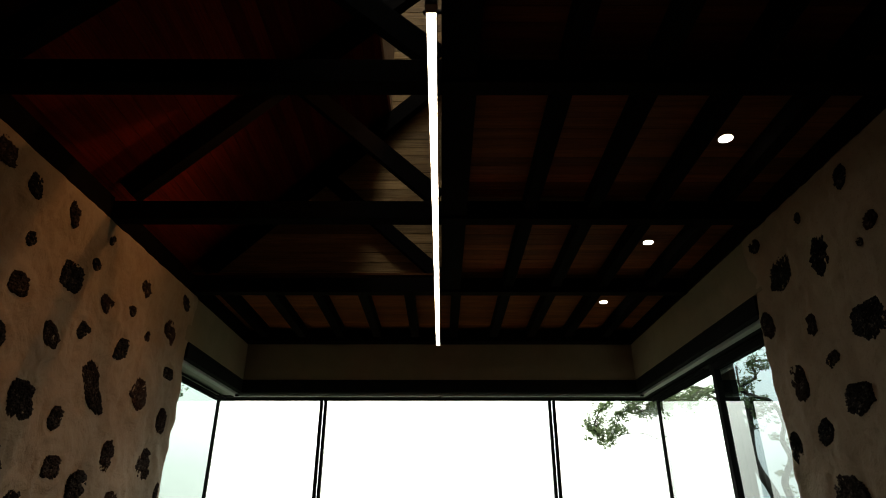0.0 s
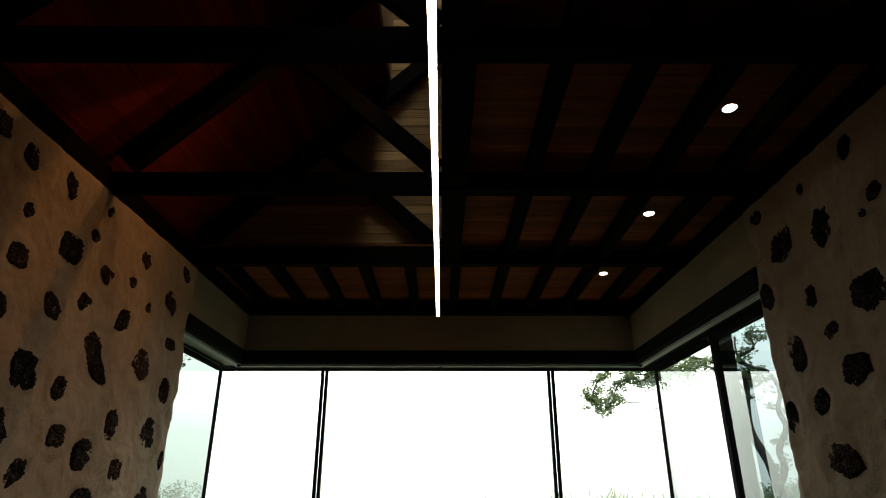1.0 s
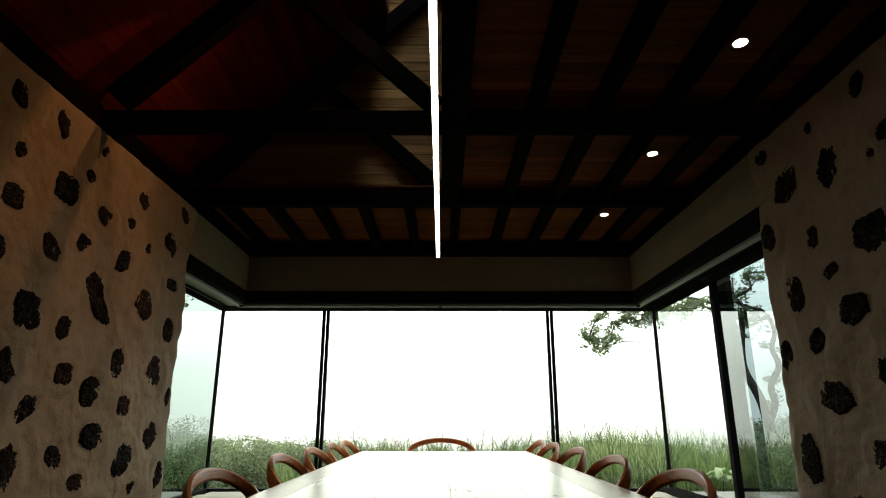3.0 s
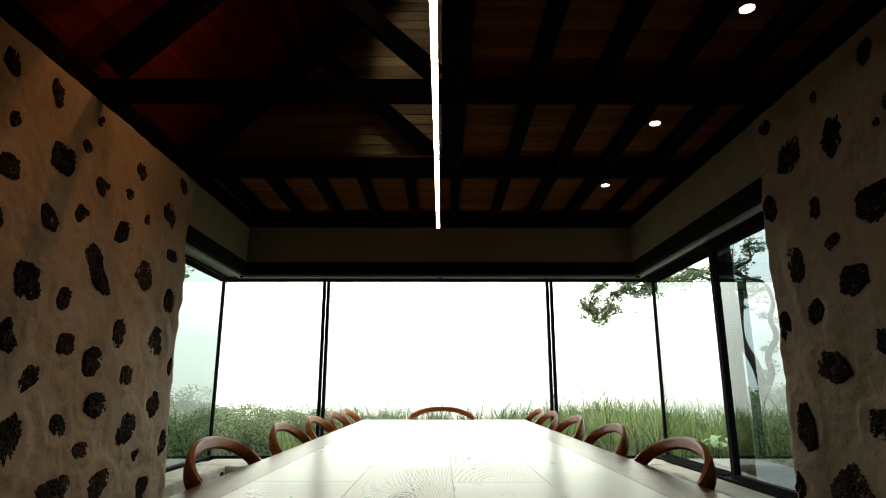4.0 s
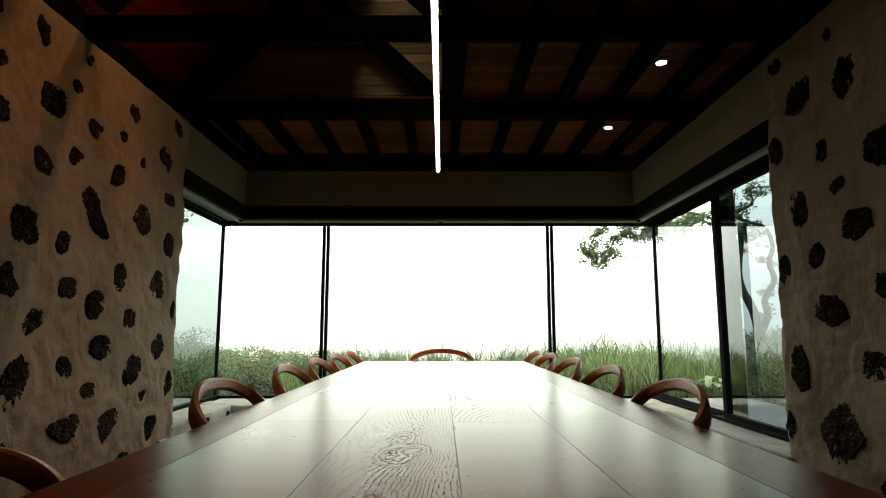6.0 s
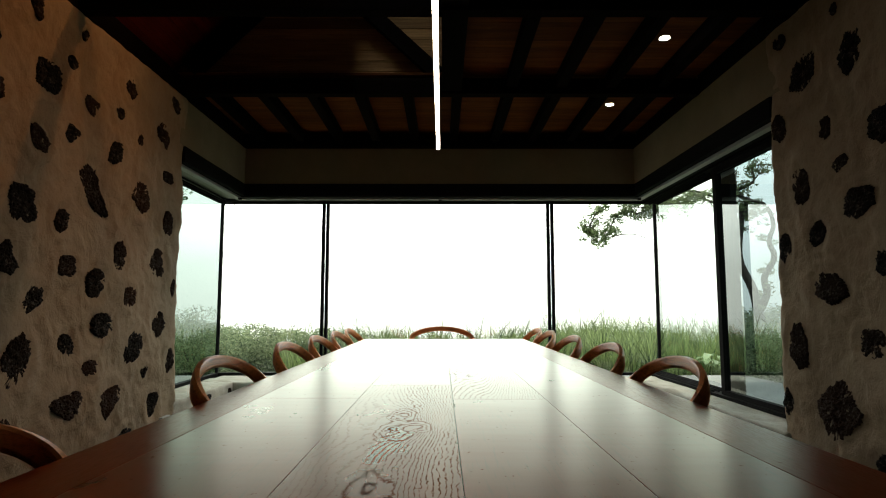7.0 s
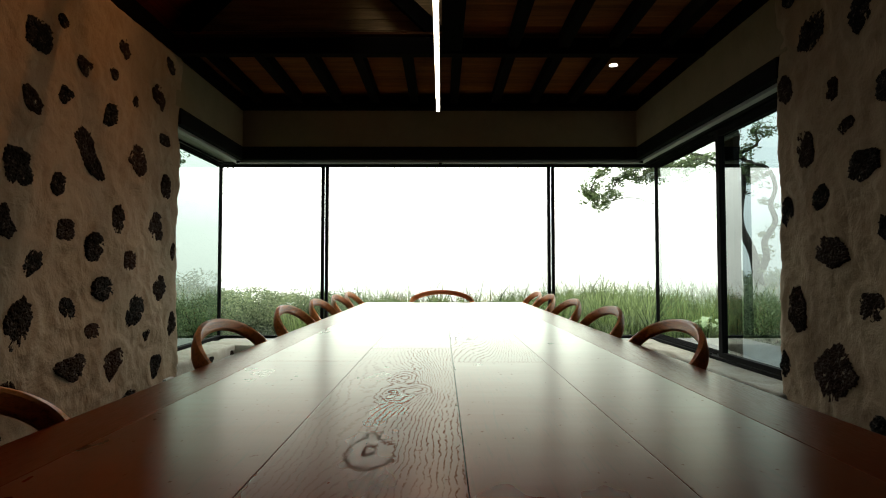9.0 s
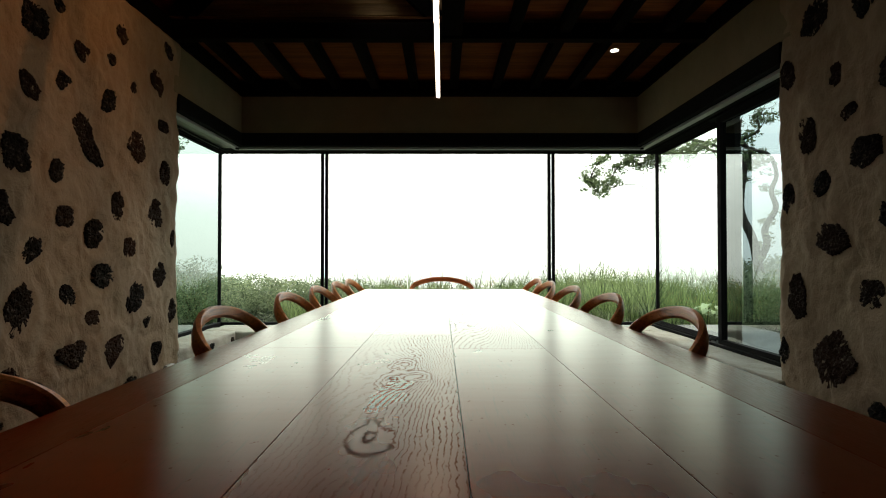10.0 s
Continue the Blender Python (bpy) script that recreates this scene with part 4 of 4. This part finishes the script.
def blades(name, tufts, spread, tall, seed, material, label, lean=0.5, wide=0.0075):
    """Tussocks of long thin arching blades, one mesh."""
    r = random.Random(seed)
    verts, faces = [], []
    for _ in range(tufts):
        tx, ty = spread(r)
        grown, girth = tall(tx, ty) * r.uniform(0.72, 1.12), r.uniform(0.05, 0.13)
        for _ in range(r.randint(22, 46)):
            a = r.uniform(0, math.tau)
            q = girth * r.random() ** 0.5
            x, y = tx + math.cos(a) * q, ty + math.sin(a) * q
            z = terrain(x, y)
            h = grown * (r.uniform(0.45, 1.0) if r.random() < 0.93 else r.uniform(1.0, 1.42))
            a += r.gauss(0, 0.5)
            l = h * lean * r.uniform(0.1, 1.2)
            w = wide * r.uniform(0.6, 1.3)
            f = r.uniform(0, math.pi)
            dx, dy = math.cos(f) * w, math.sin(f) * w
            base = len(verts)
            droop = r.uniform(0.08, 0.3)
            for u in (0.0, 0.4, 0.75):
                cx, cy, cz = x + math.cos(a) * l * u * u, y + math.sin(a) * l * u * u, z + h * (u - droop * u * u)
                s = 1.0 - 0.6 * u
                verts += [(cx - dx * s, cy - dy * s, cz), (cx + dx * s, cy + dy * s, cz)]
            verts.append((x + math.cos(a) * l, y + math.sin(a) * l, z + h * (1.0 - droop)))
            faces += [(base, base + 1, base + 3, base + 2), (base + 2, base + 3, base + 5, base + 4), (base + 4, base + 5, base + 6)]
    me = bpy.data.meshes.new(name)
    me.from_pydata(verts, [], faces)
    me.materials.append(material)
    return tagged(new(name, me), label, "grass", kind="stuff")


def grass_spread(r):
    """Dense towards the far side of the garden, thin tufts in the middle."""
    while True:
        x, y = r.uniform(-2.2, 9.5), r.uniform(7.6, 13.0)
        tuft = noise.noise(Vector((x * 1.6, y * 0.9, 2.0)))
        thick = min(1.0, max(0.0, (x / y * 9.0 - 0.8) / 1.2))
        if r.random() < thick + (1.0 - thick) * (0.16 + 0.8 * (tuft > 0.05)):
            return x, y


def grass_tall(x, y):
    base = 0.64 + 0.12 * min(1.0, max(0.0, (x / y * 9.0 - 0.5) / 2.0))
    return base * (1.0 + 0.28 * noise.noise(Vector((x * 0.7, y * 0.7, 0.0))))


blades("tall_grass", 1000, grass_spread, grass_tall, 2, M_GRASS, "tall green ornamental grass on the hilltop")
blades("tall_grass", 260, lambda r: (r.uniform(5.3, 8.0), r.uniform(3.5, 8.0)), lambda x, y: 0.8, 5, M_GRASS, "tall green grass beside the paving")


def foliage(bm_verts, bm_faces, centre, size, r, leaf_size):
    c = Vector(centre)
    d = Vector((r.gauss(0, 1), r.gauss(0, 1), r.gauss(0, 1)))
    d.normalize()
    p = c + Vector((d.x * size[0], d.y * size[1], d.z * size[2])) * r.uniform(0.35, 1.0) ** 0.5
    u = Vector((r.gauss(0, 1), r.gauss(0, 1), r.gauss(0, 0.7))).normalized()
    w = u.orthogonal().normalized()
    s = leaf_size * r.uniform(0.6, 1.3)
    b = len(bm_verts)
    bm_verts += [p - u * s, p + w * s * 0.42, p + u * s, p - w * s * 0.42]
    bm_faces.append((b, b + 1, b + 2, b + 3))


def shrub(x, y, sx, sy, h, seed, count):
    r = random.Random(seed)
    base = empty("shrub", "dense green shrub outside the window", "shrub", pose(x, y, terrain(x, y) - 0.01), "shrubs outside")
    verts, faces = [], []
    lumps = [((r.uniform(-sx, sx) * 0.7, r.uniform(-sy, sy) * 0.7, h * (r.uniform(0.08, 0.4) if k % 2 == 0 else r.uniform(0.5, 0.84))), r.uniform(0.14, 0.26)) for k in range(30)]
    for _ in range(count):
        c, s = r.choice(lumps)
        foliage(verts, faces, c, (s * 1.3, s * 1.3, s), r, 0.022)
    me = bpy.data.meshes.new("crown")
    me.from_pydata([tuple(v) for v in verts], [], faces)
    me.materials.append(M_SHRUB)
    crown = new("crown", me)
    crown.parent = base
    for k in range(5):
        c, s = lumps[k]
        part("stem", tube([(c[0] * 0.2, c[1] * 0.2, 0.0), (c[0] * 0.6, c[1] * 0.6, c[2] * 0.5), c], [0.014, 0.010, 0.005], 6), M_BARK, base)
    return base


for i, (x, y, sx, sy, h) in enumerate(((-3.9, 7.4, 0.6, 0.5, 0.95), (-4.6, 8.6, 0.7, 0.6, 1.10), (-3.3, 8.1, 0.6, 0.5, 0.70), (-2.7, 8.7, 0.6, 0.5, 0.60),
                                       (-2.1, 9.0, 0.6, 0.5, 0.52), (-5.4, 7.0, 0.8, 0.7, 1.25), (-4.2, 6.3, 0.6, 0.6, 0.95), (-1.6, 9.6, 0.5, 0.5, 0.50),
                                       (-3.6, 9.6, 0.7, 0.5, 0.66), (-4.35, 9.9, 0.6, 0.5, 0.92), (4.05, 7.25, 0.35, 0.35, 0.75), (4.55, 8.1, 0.5, 0.5, 0.9), (4.95, 8.9, 0.5, 0.5, 0.95))):
    shrub(x, y, sx, sy, h, 30 + i, 11500)


def tree(x, y, seed, trunk, boughs, label, girth=0.075):
    """A gnarled tree: trunk and sinuous boughs by plan (points, thickness, share of leaf), twigs with leaf pads grown from them."""
    r = random.Random(seed)
    base = empty("tree", label, "tree", pose(x, y, terrain(x, y) - 0.02))
    verts, faces = [], []
    part("trunk", tube(smooth_line(trunk), [girth * (1 - 0.45 * i / (4 * len(trunk) - 4)) for i in range(4 * len(trunk) - 3)], 12), M_BARK, base, "dark bent trunk", True)
    for points, thick, leafy in boughs:
        pts = smooth_line(points)
        limb = part("limb", tube(pts, [thick * (1 - 0.85 * i / (len(pts) - 1)) + 0.003 for i in range(len(pts))], 8), M_BARK, base, "", True)
        for i, p in enumerate(pts[1:], 1):
            if r.random() > leafy:
                continue
            for _ in range(r.choice((2, 3, 3, 4))):
                e = Vector((r.gauss(0, 0.8), r.gauss(0, 0.8), r.gauss(0.0, 0.6))).normalized()
                tip = p + e * r.uniform(0.05, 0.17)
                part("twig", tube([p, p.lerp(tip, 0.5) + Vector((0, 0, r.uniform(-0.02, 0.02))), tip], [0.005, 0.004, 0.002], 5), M_BARK, limb)
                s = r.uniform(0.045, 0.09)
                for _ in range(r.randint(16, 30)):
                    foliage(verts, faces, tip, (s, s, s * 0.75), r, 0.029)
    me = bpy.data.meshes.new("crown")
    me.from_pydata([tuple(v) for v in verts], [], faces)
    me.materials.append(M_TREE_LEAF)
    crown = new("crown", me)
    crown.parent = base
    return base


def smooth_line(points, cuts=4):
    """A soft curve through a few points."""
    ps = [Vector(p) for p in points]
    out = []
    for i in range(len(ps) - 1):
        a, b, c, d = ps[max(i - 1, 0)], ps[i], ps[i + 1], ps[min(i + 2, len(ps) - 1)]
        for k in range(cuts):
            t = k / cuts
            out.append(0.5 * ((2 * b) + (c - a) * t + (2 * a - 5 * b + 4 * c - d) * t * t + (3 * b - a - 3 * c + d) * t ** 3))
    return out + [ps[-1]]


tree(4.35, 8.0, 3, [(0, 0, 0), (0.03, 0.02, 0.4), (-0.06, 0.0, 0.85), (-0.13, 0.0, 1.2), (-0.25, 0.03, 1.5), (-0.29, 0.0, 1.75), (-0.22, 0.0, 2.25)],
     [([(-0.08, 0.0, 0.84), (0.06, 0.0, 1.12), (0.04, 0.0, 1.35), (0.19, 0.0, 1.62), (0.13, 0.0, 1.85), (0.26, 0.1, 2.1), (0.10, 0.0, 2.35), (-0.15, -0.1, 2.40), (-0.28, 0.0, 2.56), (-0.22, 0.1, 2.85)], 0.05, 0.3),
      ([(-0.22, 0.0, 2.2), (-0.10, 0.1, 2.42), (-0.24, 0.1, 2.55), (-0.04, 0.0, 2.68), (-0.10, -0.1, 2.85), (0.15, 0.0, 2.92)], 0.032, 0.6),
      ([(-0.24, 0.0, 2.1), (-0.36, 0.1, 2.28), (-0.15, 0.2, 2.30), (0.05, 0.15, 2.24), (0.2, 0.1, 2.35)], 0.022, 0.7),
      ([(-0.26, 0.0, 1.62), (-0.34, -0.05, 1.95), (-0.30, -0.1, 2.02), (-0.22, -0.1, 1.98)], 0.014, 0.15),
      ([(-0.22, 0.0, 2.22), (-0.65, 0.1, 2.52), (-1.25, 0.0, 2.56), (-1.85, -0.1, 2.50), (-2.08, -0.1, 2.36), (-2.22, 0.0, 2.24), (-2.32, 0.0, 2.05), (-2.30, 0.05, 1.93), (-2.18, 0.05, 1.91)], 0.017, 0.8),
      ([(-1.05, 0.0, 2.54), (-1.40, 0.1, 2.37), (-1.60, 0.1, 2.24), (-1.80, 0.0, 2.27), (-1.97, 0.05, 2.15), (-2.05, 0.0, 1.97), (-2.09, 0.0, 1.90)], 0.012, 0.95),
      ([(-1.22, 0.0, 2.50), (-1.42, 0.05, 2.36), (-1.58, 0.0, 2.31), (-1.74, 0.05, 2.33)], 0.010, 1.0),
      ([(-1.30, 0.0, 2.42), (-1.36, -0.05, 2.27), (-1.48, -0.05, 2.20)], 0.008, 1.0),
      ([(-2.09, 0.0, 1.89), (-1.85, 0.0, 1.94), (-1.66, 0.0, 1.93), (-1.48, 0.05, 1.87), (-1.35, 0.1, 1.91)], 0.004, 0.0),
      ([(-0.45, 0.05, 2.40), (-0.70, -0.1, 2.38), (-0.90, -0.1, 2.46), (-1.05, -0.15, 2.34), (-1.20, -0.15, 2.35), (-1.30, -0.2, 2.27)], 0.016, 0.95)],
     "gnarled dark-barked tree with sparse small leaves")
tree(-6.6, 9.4, 8, [(0, 0, 0), (0.1, 0.0, 0.8), (0.0, 0.1, 1.6), (0.2, 0.1, 2.4)],
     [([(0.15, 0.1, 2.2), (0.9, 0.0, 2.7), (1.7, 0.0, 2.85), (2.4, 0.0, 2.75)], 0.034, 0.9),
      ([(0.6, 0.0, 2.5), (1.2, -0.2, 2.45), (1.8, -0.1, 2.62), (2.3, 0.0, 2.58)], 0.02, 0.9),
      ([(0.1, 0.1, 2.3), (0.3, 0.5, 3.0), (1.2, 0.6, 3.3)], 0.03, 0.9)],
     "leafy green tree beyond the side window")


def broad_leaf_plant(x, y, seed):
    """A low plant of broad pale-edged leaves that arch out from one root."""
    r = random.Random(seed)
    base = empty("broad_leaf_plant", "low plant with broad pale variegated leaves outside", "plant", pose(x, y, terrain(x, y)))
    for k in range(16):
        a = k / 16 * math.tau * 2.6 + r.uniform(-0.3, 0.3)
        long, wide, rise = r.uniform(0.16, 0.26), r.uniform(0.045, 0.07), r.uniform(0.12, 0.32)
        out, across = Vector((math.cos(a), math.sin(a), 0)), Vector((-math.sin(a), math.cos(a), 0))
        start = out * r.uniform(0.04, 0.14) + Vector((0, 0, rise))
        part("stem", tube([(0, 0, 0), start * 0.6 + Vector((0, 0, 0.03)), start], [0.005, 0.004, 0.003], 5), M_SHRUB, base)
        bm = bmesh.new()
        rows = []
        for i in range(7):
            u = i / 6
            c = start + out * (long * u) + Vector((0, 0, long * (0.55 * u - 0.75 * u * u)))
            w = wide * math.sin(math.pi * min(1.0, 0.06 + u * 0.94)) ** 0.7
            rows.append([bm.verts.new(c + across * (w * f) + Vector((0, 0, 0.3 * w * abs(f)))) for f in (-1, 0, 1)])
        for p, q in zip(rows, rows[1:]):
            for j in (0, 1):
                bm.faces.new((p[j], p[j + 1], q[j + 1], q[j]))
        part("leaf", bm, M_PALE_LEAF, base, "", True)


broad_leaf_plant(3.46, 7.55, 61)

# ---------------------------------------------------------------- stones in the rendered walls
FORMS = {"q": (4, 0.0), "d": (4, 0.125), "p": (5, 0.05), "t": (3, 0.75), "v": (3, 0.25), "l": (3, 0.0), "r": (3, 0.5), "o": (11, 0.0), "b": (9, 0.0)}


def stone_mesh(seed, w, h, form="p", lean=0.0):
    """An irregular, ragged-edged basalt face, nearly flush. Local x across, z up, y out of the wall."""
    r = random.Random(seed)
    bm = bmesh.new()
    n, rings = 108, 8
    off = Vector((r.uniform(0, 50), r.uniform(0, 50), 0))
    count, turn = FORMS[form]
    loose = (0.3 if count == 4 else 0.5) / count
    sides = [((turn + (k + r.uniform(-loose, loose)) / count) * math.tau, r.uniform(0.70 if count == 3 else 0.8, 0.80 if count == 3 else 1.0)) for k in range(count)]

    def outline(a):
        return min([1.08] + [d / math.cos(a - t) for t, d in sides if math.cos(a - t) > 0.2])

    shape = [outline(i / n * math.tau) for i in range(n)]
    shape = [sum(shape[(i + k) % n] for k in range(-3, 4)) / 7 for i in range(n)]
    rim = []
    for i in range(n):
        a = i / n * math.tau
        x, z = math.cos(a) * shape[i], math.sin(a) * shape[i]
        if form == "b":   # a bent slab that leans, waisted on one side
            x = x * (0.50 - 0.10 * math.cos(z * 2.6)) - 0.40 * z + 0.24 * z * z
        rim.append((-(x + lean * z), z))   # the wall is seen from the room
    mid_x, mid_z = [(max(p[k] for p in rim) + min(p[k] for p in rim)) / 2 for k in (0, 1)]
    reach_x, reach_z = [(max(p[k] for p in rim) - min(p[k] for p in rim)) / 2 for k in (0, 1)]
    loops = []
    for j in range(rings + 1):
        f = 1.0 - j / (rings + 0.6)
        loop = []
        for i in range(n):
            a = i / n * math.tau
            c, q = math.cos(a), math.sin(a)
            ragged = 0.07 * noise.noise(off + Vector((c * 3, q * 3, 0))) + 0.09 * noise.noise(off + Vector((c * 9, q * 9, 3))) + 0.17 * noise.noise(off + Vector((c * 30, q * 30, 5)))
            k = f * (1.0 + ragged * f ** 2)
            x, z = (rim[i][0] - mid_x) * k * w / 2 / reach_x, (rim[i][1] - mid_z) * k * h / 2 / reach_z
            y = 0.002 + 0.007 * (1 - f ** 3) + 0.009 * noise.noise(off + Vector((x * 26, z * 26, 7))) + 0.010 * noise.noise(off + Vector((x * 75, z * 75, 9)))
            if j == 0:
                y = -0.03
            loop.append(bm.verts.new((x, y, z)))
        loops.append(loop)
    for a, b in zip(loops, loops[1:]):
        for i in range(n):
            bm.faces.new((a[i], a[(i + 1) % n], b[(i + 1) % n], b[i]))
    bm.faces.new(loops[-1])
    bmesh.ops.recalc_face_normals(bm, faces=bm.faces)
    return mesh_of("stone", bm, M_BASALT)


def set_stones(wall, side, seed, rows, base):
    """Sets each stone of a list on the wall's face."""
    for i, (y, z, w, h, form, lean) in enumerate(rows):
        ob = new("stone", stone_mesh(base + i, w, h, form, lean))
        ob.parent = wall
        x = wall_offset(side, seed, y, z)
        ob.matrix_world = pose(x - side * 0.002, y, z, 0, 0, 90 if side > 0 else -90)


set_stones(wall_left, -1, 3.0, STONES_WEST, 100)
set_stones(wall_right, 1, 11.0, STONES_EAST, 200)

# a few dark stones in the faces of the sill walls
for outer, x, turn, rows in (("x", XL + 0.032, -90, ((4.88, 0.12, 0.13, 0.10), (5.46, 0.20, 0.14, 0.09), (6.0, 0.19, 0.10, 0.09))),
                             ("X", XR - 0.062, 90, ((4.38, 0.20, 0.10, 0.07), (4.63, 0.19, 0.13, 0.06), (3.94, 0.19, 0.09, 0.06), (3.85, 0.14, 0.08, 0.06)))):
    for i, (y, z, w, h) in enumerate(rows):
        ob = new("stone", stone_mesh(300 + i, w * 0.8, h * 0.7))
        ob.parent = sills[outer]
        ob.matrix_world = pose(x, y, z, 0, 0, turn)
